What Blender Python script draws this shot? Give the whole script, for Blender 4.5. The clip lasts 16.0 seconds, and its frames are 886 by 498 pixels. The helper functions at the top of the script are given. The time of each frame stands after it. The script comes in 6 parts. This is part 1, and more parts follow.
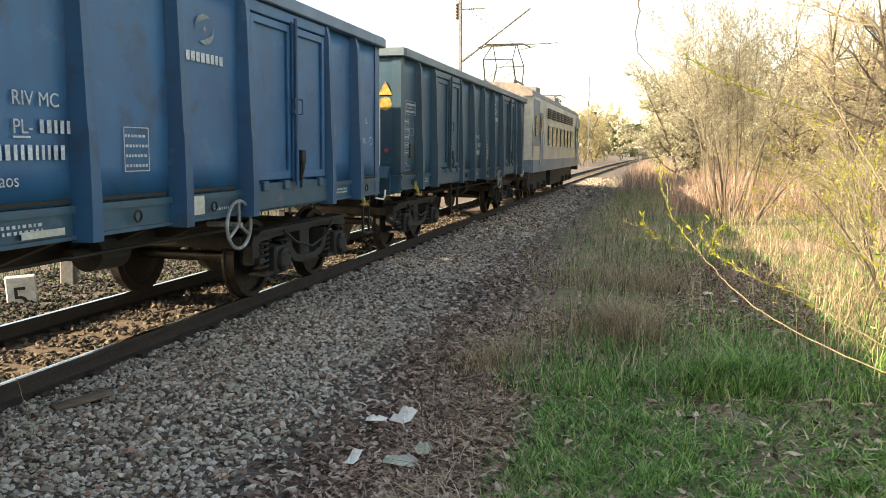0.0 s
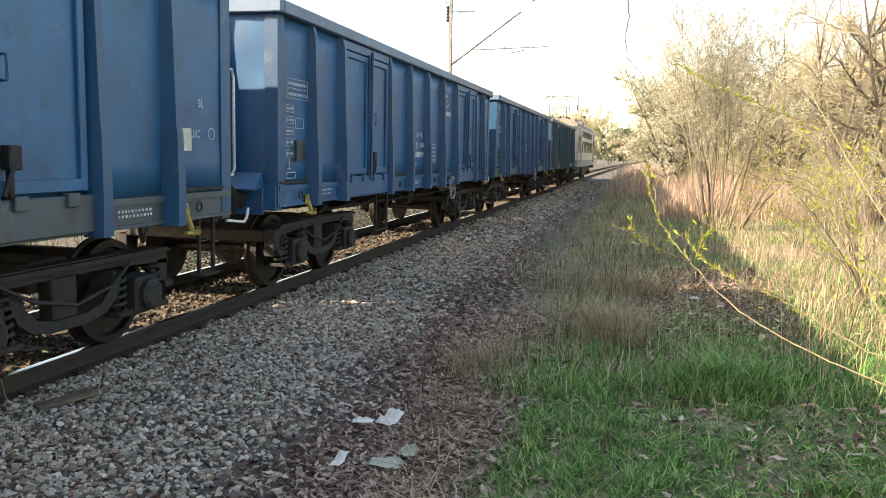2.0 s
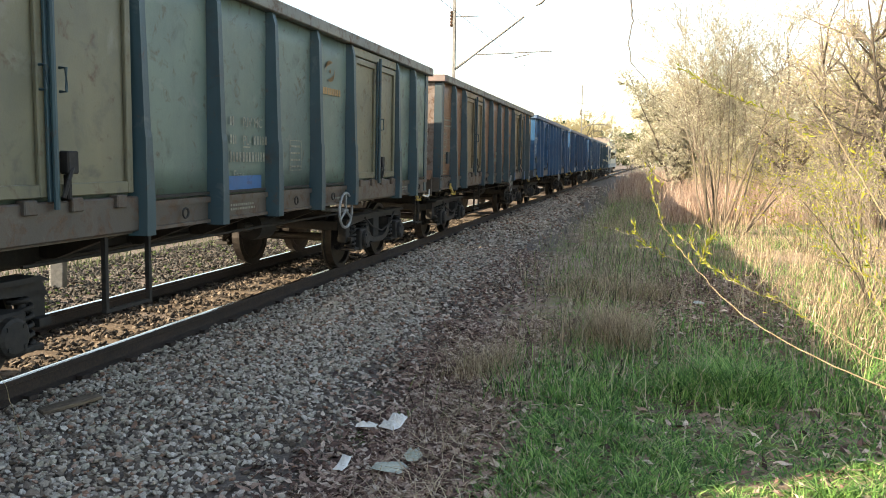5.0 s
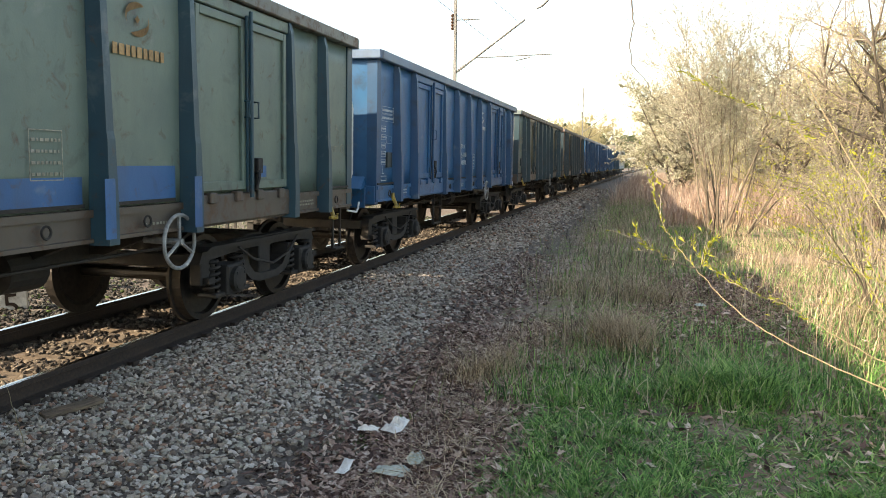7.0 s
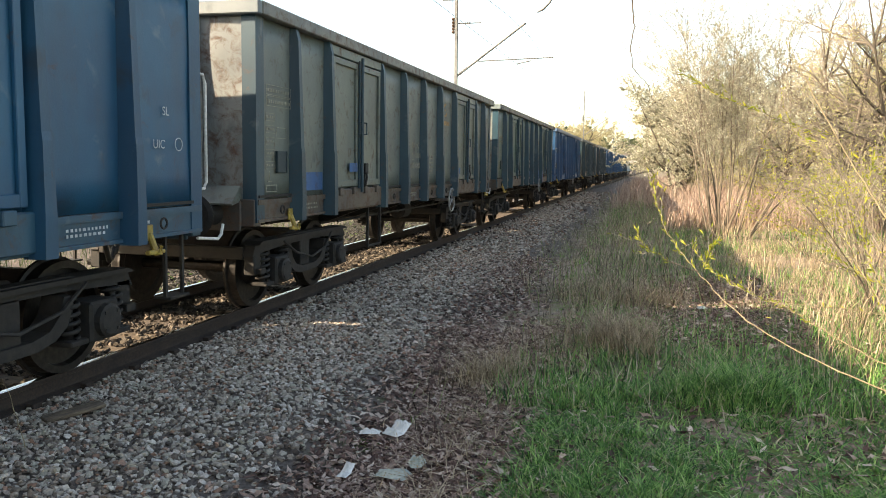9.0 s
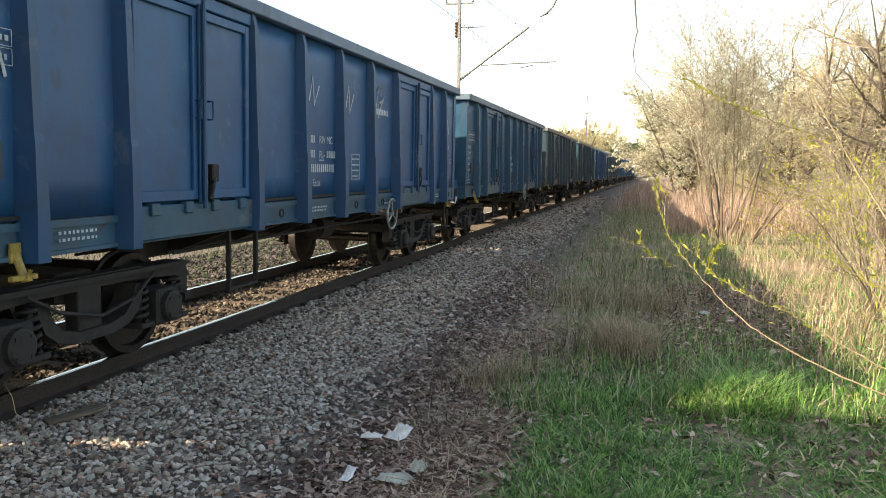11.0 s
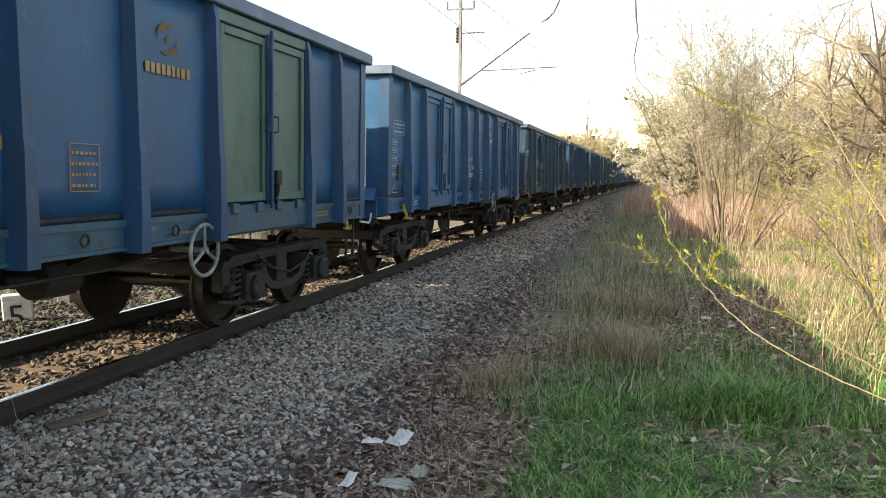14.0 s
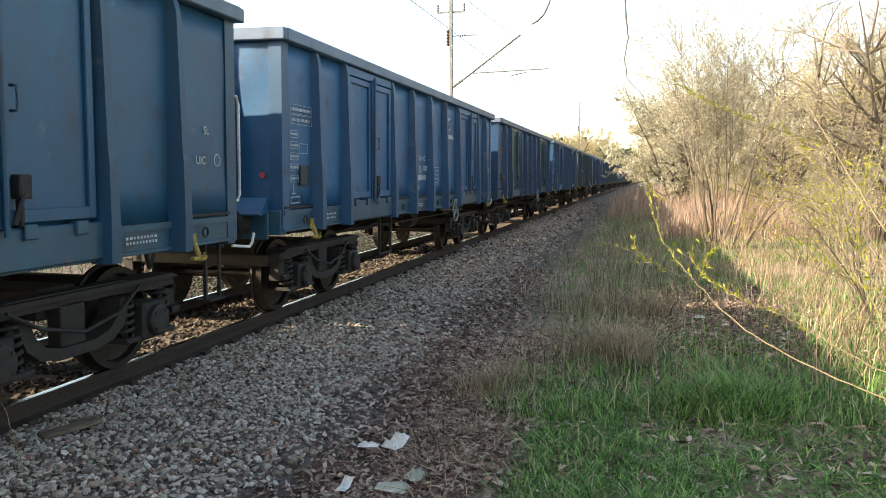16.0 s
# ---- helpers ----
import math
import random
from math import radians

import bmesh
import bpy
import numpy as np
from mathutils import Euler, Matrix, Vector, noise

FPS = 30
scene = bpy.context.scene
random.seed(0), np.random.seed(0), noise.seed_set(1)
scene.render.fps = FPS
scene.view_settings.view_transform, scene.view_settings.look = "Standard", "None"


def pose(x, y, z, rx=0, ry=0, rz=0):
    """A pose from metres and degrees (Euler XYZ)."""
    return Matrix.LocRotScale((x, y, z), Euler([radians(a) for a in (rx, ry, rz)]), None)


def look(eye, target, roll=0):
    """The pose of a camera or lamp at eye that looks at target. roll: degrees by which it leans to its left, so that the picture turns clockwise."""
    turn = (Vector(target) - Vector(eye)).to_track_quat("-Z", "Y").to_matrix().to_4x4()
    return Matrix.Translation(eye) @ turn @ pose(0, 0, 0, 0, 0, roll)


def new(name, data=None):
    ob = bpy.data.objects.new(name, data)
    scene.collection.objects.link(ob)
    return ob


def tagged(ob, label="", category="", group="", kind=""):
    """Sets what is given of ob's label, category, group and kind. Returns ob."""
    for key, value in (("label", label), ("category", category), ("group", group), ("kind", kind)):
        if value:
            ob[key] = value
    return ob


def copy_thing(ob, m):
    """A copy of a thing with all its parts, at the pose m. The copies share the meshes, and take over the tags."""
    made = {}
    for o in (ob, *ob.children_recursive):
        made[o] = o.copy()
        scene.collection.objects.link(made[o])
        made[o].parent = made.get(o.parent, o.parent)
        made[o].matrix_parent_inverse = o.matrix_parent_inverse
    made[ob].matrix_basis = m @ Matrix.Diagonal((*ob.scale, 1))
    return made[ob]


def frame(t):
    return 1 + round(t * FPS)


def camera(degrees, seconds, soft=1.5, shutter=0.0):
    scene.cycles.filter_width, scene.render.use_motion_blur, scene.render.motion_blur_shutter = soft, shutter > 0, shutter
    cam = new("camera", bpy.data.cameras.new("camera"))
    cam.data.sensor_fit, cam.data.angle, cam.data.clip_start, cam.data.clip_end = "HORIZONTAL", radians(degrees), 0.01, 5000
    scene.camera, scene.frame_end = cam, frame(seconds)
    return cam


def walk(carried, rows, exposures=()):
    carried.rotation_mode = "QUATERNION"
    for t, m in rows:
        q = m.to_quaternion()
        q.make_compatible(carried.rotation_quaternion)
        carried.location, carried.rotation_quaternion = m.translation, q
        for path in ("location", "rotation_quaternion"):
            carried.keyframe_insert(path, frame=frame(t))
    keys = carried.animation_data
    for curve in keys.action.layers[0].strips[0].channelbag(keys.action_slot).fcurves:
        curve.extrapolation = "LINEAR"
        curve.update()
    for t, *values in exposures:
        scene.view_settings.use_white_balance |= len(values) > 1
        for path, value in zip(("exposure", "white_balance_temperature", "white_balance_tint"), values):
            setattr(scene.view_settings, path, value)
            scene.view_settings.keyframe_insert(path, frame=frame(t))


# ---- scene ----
# seconds, stops, white balance
EXPOSURES = [(0.0, 1.70, 8900), (1.0, 1.78, 8800), (2.0, 1.80, 8050), (4.0, 1.75, 8050), (6.5, 1.71, 8000), (8.0, 1.65, 8000), (16.0, 1.56, 7950)]
cam = camera(58.07, 16.0, soft=0.9)
EYE = (0.0, 0.0, 1.632)
# seconds, degrees turned left of the track, tilt, lean of a hand-held phone
VIEWS = [
    (0, 14.39, -7.05, -0.58), (0.5, 13.48, -7.01, -0.83), (1, 13.46, -6.96, -0.99), (1.5, 13.49, -6.91, -1.13), (2, 13.54, -6.88, -1.26),
    (2.5, 13.59, -6.82, -1.34), (3, 13.63, -6.75, -1.20), (3.5, 13.69, -6.71, -1.13), (4, 13.73, -6.67, -1.16), (6.5, 13.86, -6.41, -1.28),
    (7, 13.92, -6.35, -1.08), (7.5, 13.95, -6.29, -1.09), (8, 13.94, -6.22, -1.02), (8.5, 13.97, -6.17, -0.91), (9, 14.02, -6.11, -0.96),
    (11.5, 14.21, -5.78, -1.14), (12, 14.23, -5.72, -1.11), (12.5, 14.14, -5.66, -1.03), (13, 14.15, -5.59, -1.04), (13.5, 14.19, -5.55, -1.22),
    (14, 14.27, -5.48, -1.13), (14.5, 14.34, -5.42, -1.18), (15, 14.43, -5.36, -1.30), (15.5, 13.88, -5.32, -1.14), (16, 13.81, -5.27, -0.41),
]


def aim(turn, tilt, lean):
    a, b = radians(turn), radians(tilt)
    ahead = Vector((-math.sin(a) * math.cos(b), math.cos(a) * math.cos(b), math.sin(b)))
    return look(EYE, Vector(EYE) + ahead, -lean)


walk(cam, [(t, aim(*v)) for t, *v in VIEWS], exposures=[(t, stops, kelvin, 10) for t, stops, kelvin in EXPOSURES])

# ---- world and sun ----
SUN_WAY = Vector((1.0, 0.62, -0.58)).normalized()      # the way the light travels
world = bpy.data.worlds.new("sky")
scene.world = world
world.use_nodes = True
wt = world.node_tree
sky = wt.nodes.new("ShaderNodeTexSky")
sky.sky_type = "NISHITA"
sky.sun_disc = False
sky.sun_elevation = math.asin(-SUN_WAY.z)
sky.sun_rotation = math.atan2(-SUN_WAY.x, -SUN_WAY.y)
sky.air_density, sky.dust_density, sky.ozone_density = 1.0, 1.2, 1.0
SKY_STRENGTH = 0.15
wt.nodes["Background"].inputs[1].default_value = SKY_STRENGTH
wt.links.new(sky.outputs[0], wt.nodes["Background"].inputs[0])
sun_data = bpy.data.lights.new("sun", "SUN")
sun_data.energy, sun_data.angle, sun_data.color = 4.8, radians(0.6), (1.0, 0.92, 0.80)
sun = new("sun", sun_data)
sun.matrix_world = look((0, 0, 60), Vector((0, 0, 60)) + SUN_WAY)


# ---- materials ----
def nodes_of(name, rough=0.7, metal=0.0):
    m = bpy.data.materials.new(name)
    m.use_nodes = True
    nt = m.node_tree
    b = nt.nodes["Principled BSDF"]
    b.inputs["Roughness"].default_value, b.inputs["Metallic"].default_value = rough, metal
    return m, nt, b


def add(nt, kind, **props):
    n = nt.nodes.new(kind)
    for k, v in props.items():
        if k in n.inputs:
            n.inputs[k].default_value = v
    return n


def noise_of(nt, scale, detail=4.0, rough=0.6, coords=None, dist=0.0):
    n = add(nt, "ShaderNodeTexNoise", Scale=scale, Detail=detail, Roughness=rough, Distortion=dist)
    if coords is not None:
        nt.links.new(coords, n.inputs["Vector"])
    return n


def ramp_of(nt, fac, stops):
    r = nt.nodes.new("ShaderNodeValToRGB")
    els = r.color_ramp.elements
    while len(els) < len(stops):
        els.new(0.5)
    for e, (pos, col) in zip(els, stops):
        e.position, e.color = pos, (*col, 1) if len(col) == 3 else col
    nt.links.new(fac, r.inputs["Fac"])
    return r


def mix_of(nt, fac, a, b, mode="MIX"):
    n = nt.nodes.new("ShaderNodeMix")
    n.data_type, n.blend_type = "RGBA", mode
    for sock, val in ((n.inputs[0], fac), (n.inputs[6], a), (n.inputs[7], b)):
        if isinstance(val, (int, float)):
            sock.default_value = val
        elif isinstance(val, tuple):
            sock.default_value = (*val, 1)
        else:
            nt.links.new(val, sock)
    return n.outputs[2]


def bump_of(nt, b, height, strength=0.4, dist=0.01):
    n = add(nt, "ShaderNodeBump", Strength=strength, Distance=dist)
    nt.links.new(height, n.inputs["Height"])
    nt.links.new(n.outputs[0], b.inputs["Normal"])


def world_coords(nt):
    return nt.nodes.new("ShaderNodeNewGeometry").outputs["Position"]


def local_coords(nt):
    return nt.nodes.new("ShaderNodeTexCoord").outputs["Object"]


def mapped(nt, coords, scale):
    n = nt.nodes.new("ShaderNodeMapping")
    n.inputs["Scale"].default_value = scale
    nt.links.new(coords, n.inputs["Vector"])
    return n.outputs[0]


def paint_material():
    """Weathered wagon paint: the colour is the object's, its alpha the amount of rust."""
    m, nt, b = nodes_of("wagon_paint", 0.55)
    info = nt.nodes.new("ShaderNodeObjectInfo")
    co = local_coords(nt)
    rnd = nt.nodes.new("ShaderNodeVectorMath")
    rnd.operation = "SCALE"
    rnd.inputs[0].default_value = (37.0, 61.0, 83.0)
    nt.links.new(info.outputs["Random"], rnd.inputs["Scale"])
    off = nt.nodes.new("ShaderNodeVectorMath")
    off.operation = "ADD"
    nt.links.new(co, off.inputs[0])
    nt.links.new(rnd.outputs[0], off.inputs[1])
    co = off.outputs[0]
    big = noise_of(nt, 1.3, 4, 0.6, co)
    streak = noise_of(nt, 1.5, 4, 0.55, mapped(nt, co, (3.0, 3.0, 0.45)))
    fine = noise_of(nt, 60, 4, 0.7, co)
    spots = noise_of(nt, 6.5, 6, 0.68, co, 0.6)
    fade = ramp_of(nt, big.outputs["Fac"], [(0.3, (0.70, 0.74, 0.78)), (0.7, (1.2, 1.15, 1.08))])
    col = mix_of(nt, 1.0, info.outputs["Color"], fade.outputs[0], "MULTIPLY")
    dirt = ramp_of(nt, streak.outputs["Fac"], [(0.46, (0, 0, 0)), (0.74, (1, 1, 1))])
    col = mix_of(nt, dirt.outputs[0], col, mix_of(nt, 0.28, col, (0.055, 0.052, 0.05)))
    # soot smudges and pale chalky rubbed places
    smudge = noise_of(nt, 2.7, 5, 0.6, co, 0.4)
    soot = ramp_of(nt, smudge.outputs["Fac"], [(0.58, (0, 0, 0)), (0.72, (1, 1, 1))])
    col = mix_of(nt, soot.outputs[0], col, mix_of(nt, 0.55, col, (0.022, 0.024, 0.028)))
    chalk = ramp_of(nt, smudge.outputs["Fac"], [(0.26, (1, 1, 1)), (0.38, (0, 0, 0))])
    col = mix_of(nt, chalk.outputs[0], col, mix_of(nt, 0.22, col, (0.30, 0.30, 0.28)))
    # rust patches grow with alpha
    thr = nt.nodes.new("ShaderNodeMath")
    thr.operation = "MULTIPLY_ADD"
    thr.inputs[1].default_value, thr.inputs[2].default_value = 0.30, -0.165
    nt.links.new(info.outputs["Alpha"], thr.inputs[0])
    sm = nt.nodes.new("ShaderNodeMath")
    sm.operation = "ADD"
    nt.links.new(spots.outputs["Fac"], sm.inputs[0])
    nt.links.new(thr.outputs[0], sm.inputs[1])
    rust = ramp_of(nt, sm.outputs[0], [(0.54, (0, 0, 0)), (0.72, (0.9, 0.9, 0.9))])
    rcol = ramp_of(nt, fine.outputs["Fac"], [(0.3, (0.052, 0.031, 0.022)), (0.7, (0.14, 0.074, 0.042))])
    col = mix_of(nt, rust.outputs[0], col, rcol.outputs[0])
    nt.links.new(col, b.inputs["Base Color"])
    rr = ramp_of(nt, rust.outputs[0], [(0.0, (0.5, 0.5, 0.5)), (1.0, (0.9, 0.9, 0.9))])
    nt.links.new(rr.outputs[0], b.inputs["Roughness"])
    ht = mix_of(nt, 0.35, big.outputs["Fac"], fine.outputs["Fac"])
    bump_of(nt, b, ht, 0.35, 0.012)
    return m


def grain_material(name, a, c, scale=20.0, rough=0.8, metal=0.0, bump=0.4, dist=0.006, stretch=(1, 1, 1), coords="local", mid=(0.3, 0.7)):
    m, nt, b = nodes_of(name, rough, metal)
    co = local_coords(nt) if coords == "local" else world_coords(nt)
    co = mapped(nt, co, stretch)
    n1 = noise_of(nt, scale, 6, 0.65, co)
    n2 = noise_of(nt, scale * 0.12, 3, 0.5, co)
    col = ramp_of(nt, n1.outputs["Fac"], [(mid[0], a), (mid[1], c)])
    sh = ramp_of(nt, n2.outputs["Fac"], [(0.3, (0.7, 0.7, 0.7)), (0.7, (1.15, 1.15, 1.15))])
    nt.links.new(mix_of(nt, 1.0, col.outputs[0], sh.outputs[0], "MULTIPLY"), b.inputs["Base Color"])
    bump_of(nt, b, n1.outputs["Fac"], bump, dist)
    return m


def varied_material(name, stops, rough=0.8, trans=0.0, by="island", spec=0.3):
    """Small repeated pieces whose colour varies from piece to piece."""
    m, nt, b = nodes_of(name, rough)
    if by == "island":
        src = nt.nodes.new("ShaderNodeNewGeometry").outputs["Random Per Island"]
    else:
        src = nt.nodes.new("ShaderNodeObjectInfo").outputs["Random"]
    r = ramp_of(nt, src, stops)
    n = noise_of(nt, 90, 3, 0.6, world_coords(nt))
    sh = ramp_of(nt, n.outputs["Fac"], [(0.3, (0.75, 0.75, 0.75)), (0.7, (1.2, 1.2, 1.2))])
    col = mix_of(nt, 1.0, r.outputs[0], sh.outputs[0], "MULTIPLY")
    nt.links.new(col, b.inputs["Base Color"])
    b.inputs["Specular IOR Level"].default_value = spec
    if trans:
        t = nt.nodes.new("ShaderNodeBsdfTranslucent")
        nt.links.new(col, t.inputs["Color"])
        mx = nt.nodes.new("ShaderNodeMixShader")
        mx.inputs[0].default_value = trans
        nt.links.new(b.outputs[0], mx.inputs[1])
        nt.links.new(t.outputs[0], mx.inputs[2])
        nt.links.new(mx.outputs[0], nt.nodes["Material Output"].inputs["Surface"])
    return m


PAINT = paint_material()
UNDER = grain_material("brake_dust_steel", (0.006, 0.005, 0.0045), (0.028, 0.022, 0.018), 14, 0.75, 0.0, 0.5)
TREAD = grain_material("wheel_steel", (0.014, 0.012, 0.011), (0.05, 0.042, 0.037), 16, 0.5, 0.6, 0.2)
RAILRUST = grain_material("rusty_rail", (0.012, 0.0075, 0.0055), (0.048, 0.028, 0.019), 40, 0.85, 0.0, 0.4, 0.003)
RAILTOP = grain_material("polished_rail_head", (0.45, 0.45, 0.46), (0.62, 0.61, 0.6), 30, 0.22, 1.0, 0.05, 0.001, (8, 0.3, 1))
SLEEPER = grain_material("weathered_sleeper", (0.045, 0.030, 0.021), (0.20, 0.145, 0.095), 9, 0.9, 0.0, 0.7, 0.01, (1, 7, 7))
WHITE = grain_material("white_stencil", (0.27, 0.32, 0.36), (0.64, 0.68, 0.70), 40, 0.7, 0.0, 0.1)
FADED = grain_material("faded_stencil", (0.17, 0.16, 0.12), (0.38, 0.37, 0.31), 30, 0.8, 0.0, 0.1)
ORANGE = grain_material("orange_stencil", (0.26, 0.15, 0.065), (0.44, 0.28, 0.13), 30, 0.7, 0.0, 0.1)
YELLOW = grain_material("yellow_paint", (0.14, 0.075, 0.03), (0.52, 0.37, 0.06), 14, 0.55, 0.0, 0.2)
TUBEWHITE = grain_material("white_handrail_paint", (0.45, 0.44, 0.42), (0.75, 0.75, 0.72), 30, 0.5, 0.0, 0.1)
PINK = grain_material("red_marker", (0.5, 0.06, 0.06), (0.65, 0.12, 0.1), 30, 0.5)
BLACK = grain_material("black_paint", (0.01, 0.01, 0.01), (0.03, 0.03, 0.03), 30, 0.6)
GLASS = nodes_of("dark_cab_glass", 0.06)[0]
GLASS.node_tree.nodes["Principled BSDF"].inputs["Base Color"].default_value = (0.02, 0.028, 0.032, 1)
GLASS.node_tree.nodes["Principled BSDF"].inputs["Specular IOR Level"].default_value = 0.03
GALV = grain_material("galvanised_mast_steel", (0.12, 0.12, 0.12), (0.26, 0.26, 0.25), 12, 0.6, 0.5, 0.15)
PORCELAIN = grain_material("brown_insulator", (0.05, 0.03, 0.02), (0.10, 0.06, 0.04), 12, 0.3)
WIRE = grain_material("copper_wire", (0.05, 0.05, 0.045), (0.10, 0.10, 0.09), 12, 0.5, 0.5)
PLASTIC = grain_material("dirty_white_plastic", (0.60, 0.56, 0.50), (0.86, 0.82, 0.76), 14, 0.45, 0.0, 0.3)
PALEBAG = grain_material("pale_green_plastic", (0.30, 0.33, 0.28), (0.58, 0.62, 0.54), 14, 0.35, 0.0, 0.3)
STONE = varied_material("ballast_stone", [(0.0, (0.060, 0.045, 0.036)), (0.25, (0.20, 0.155, 0.122)), (0.45, (0.36, 0.295, 0.235)), (0.60, (0.33, 0.30, 0.235)), (0.75, (0.45, 0.385, 0.325)), (0.90, (0.54, 0.475, 0.41)), (0.93, (0.34, 0.20, 0.14)), (1.0, (0.22, 0.12, 0.08))], 0.9)
GRASS = varied_material("spring_grass", [(0.0, (0.022, 0.075, 0.018)), (0.35, (0.088, 0.21, 0.050)), (0.65, (0.175, 0.345, 0.085)), (0.90, (0.37, 0.56, 0.17)), (0.95, (0.50, 0.44, 0.27)), (1.0, (0.62, 0.53, 0.38))], 0.6, 0.35)
# ballast past the far rail: its shade is put into a darker stone colour
SHADESTONE = varied_material("shade_grey_ballast", [(0.0, (0.013, 0.012, 0.010)), (0.55, (0.045, 0.041, 0.035)), (0.9, (0.11, 0.105, 0.092)), (0.93, (0.045, 0.07, 0.02)), (1.0, (0.07, 0.11, 0.03))], 0.9)
# darker, browner stone for the bed between the rails
DARKSTONE = varied_material("dark_bed_ballast", [(0.0, (0.022, 0.017, 0.013)), (0.5, (0.070, 0.055, 0.043)), (1.0, (0.19, 0.155, 0.12))], 0.9)
BRUSH = varied_material("dry_brush", [(0.0, (0.24, 0.155, 0.115)), (0.5, (0.42, 0.30, 0.235)), (1.0, (0.60, 0.47, 0.37))], 0.85, 0.3)
PALEBARK = grain_material("pale_willow_bark", (0.17, 0.125, 0.07), (0.34, 0.27, 0.155), 26, 0.8, 0.0, 0.3, 0.003)
WHEELGREY = grain_material("worn_grey_paint", (0.10, 0.10, 0.10), (0.36, 0.36, 0.35), 14, 0.6, 0.0, 0.2)
PAPER = grain_material("paper_label", (0.42, 0.40, 0.33), (0.62, 0.60, 0.52), 20, 0.8, 0.0, 0.1)
STALK = varied_material("grey_dry_stalk", [(0.0, (0.045, 0.036, 0.026)), (0.35, (0.17, 0.135, 0.095)), (0.7, (0.46, 0.38, 0.27)), (0.82, (0.64, 0.53, 0.38)), (0.84, (0.17, 0.23, 0.075)), (1.0, (0.26, 0.34, 0.11))], 0.8, 0.25)
STRAW = varied_material("dry_grass", [(0.0, (0.11, 0.075, 0.048)), (0.5, (0.38, 0.29, 0.185)), (1.0, (0.66, 0.53, 0.36))], 0.8, 0.3)
LITTER = varied_material("dead_leaf", [(0.0, (0.05, 0.028, 0.023)), (0.4, (0.21, 0.125, 0.098)), (0.75, (0.42, 0.29, 0.225)), (1.0, (0.66, 0.54, 0.44))], 0.85, 0.15)
BARK = grain_material("shrub_bark", (0.085, 0.065, 0.045), (0.21, 0.165, 0.12), 18, 0.9, 0.0, 0.5, 0.006, (1, 1, 0.2))
DARKBARK = grain_material("dark_bark", (0.05, 0.04, 0.03), (0.14, 0.11, 0.08), 18, 0.9, 0.0, 0.5, 0.006, (1, 1, 0.2))
TWIG = varied_material("thin_twigs", [(0.0, (0.13, 0.105, 0.080)), (1.0, (0.38, 0.32, 0.25))], 0.85, 0.1)
CATKIN = varied_material("yellow_green_buds", [(0.0, (0.30, 0.31, 0.11)), (0.6, (0.48, 0.46, 0.20)), (1.0, (0.62, 0.56, 0.30))], 0.6, 0.45)
BLOSSOM = varied_material("pale_blossom", [(0.0, (0.28, 0.27, 0.17)), (0.5, (0.48, 0.46, 0.33)), (1.0, (0.68, 0.65, 0.53))], 0.7, 0.45)
FARBUD = varied_material("pale_far_buds", [(0.0, (0.26, 0.22, 0.12)), (1.0, (0.46, 0.41, 0.23))], 0.8, 0.3)
WILLOW = varied_material("willow_leaf", [(0.0, (0.15, 0.19, 0.02)), (0.6, (0.33, 0.33, 0.04)), (1.0, (0.46, 0.42, 0.06))], 0.5, 0.45)
PINE = varied_material("dark_far_foliage", [(0.0, (0.05, 0.07, 0.035)), (1.0, (0.12, 0.14, 0.07))], 0.8, 0.2)


def ground_material():
    """Soil, leaf mould and moss, mixed by soft patches; greyer gravel beside the track."""
    m, nt, b = nodes_of("soil_and_leaf_mould", 0.95)
    co = world_coords(nt)
    n1 = noise_of(nt, 22, 6, 0.7, co)
    n2 = noise_of(nt, 0.9, 4, 0.6, co)
    n3 = noise_of(nt, 4.5, 5, 0.6, co)
    soil = ramp_of(nt, n1.outputs["Fac"], [(0.3, (0.04, 0.027, 0.02)), (0.52, (0.18, 0.125, 0.09)), (0.7, (0.42, 0.32, 0.24))])
    moss = ramp_of(nt, n1.outputs["Fac"], [(0.3, (0.06, 0.09, 0.02)), (0.7, (0.18, 0.25, 0.05))])
    patch = ramp_of(nt, n3.outputs["Fac"], [(0.48, (0, 0, 0)), (0.60, (1, 1, 1))])
    col = mix_of(nt, patch.outputs[0], soil.outputs[0], moss.outputs[0])
    dry = ramp_of(nt, n1.outputs["Fac"], [(0.3, (0.20, 0.14, 0.10)), (0.7, (0.44, 0.34, 0.25))])
    dp = ramp_of(nt, n2.outputs["Fac"], [(0.46, (0, 0, 0)), (0.60, (1, 1, 1))])
    col = mix_of(nt, dp.outputs[0], col, dry.outputs[0])
    sep = nt.nodes.new("ShaderNodeSeparateXYZ")
    nt.links.new(co, sep.inputs[0])
    grit = ramp_of(nt, n1.outputs["Fac"], [(0.3, (0.055, 0.041, 0.033)), (0.7, (0.18, 0.14, 0.112))])
    wob = nt.nodes.new("ShaderNodeMath")
    wob.operation = "MULTIPLY_ADD"
    wob.inputs[1].default_value = 1.6
    nt.links.new(n3.outputs["Fac"], wob.inputs[0])
    nt.links.new(sep.outputs["X"], wob.inputs[2])
    mr = add(nt, "ShaderNodeMapRange")
    mr.inputs["From Min"].default_value, mr.inputs["From Max"].default_value = -1.2, -0.7
    nt.links.new(wob.outputs[0], mr.inputs["Value"])
    col = mix_of(nt, mr.outputs[0], grit.outputs[0], col)
    nt.links.new(col, b.inputs["Base Color"])
    bump_of(nt, b, n1.outputs["Fac"], 0.8, 0.03)
    return m


SOIL = ground_material()


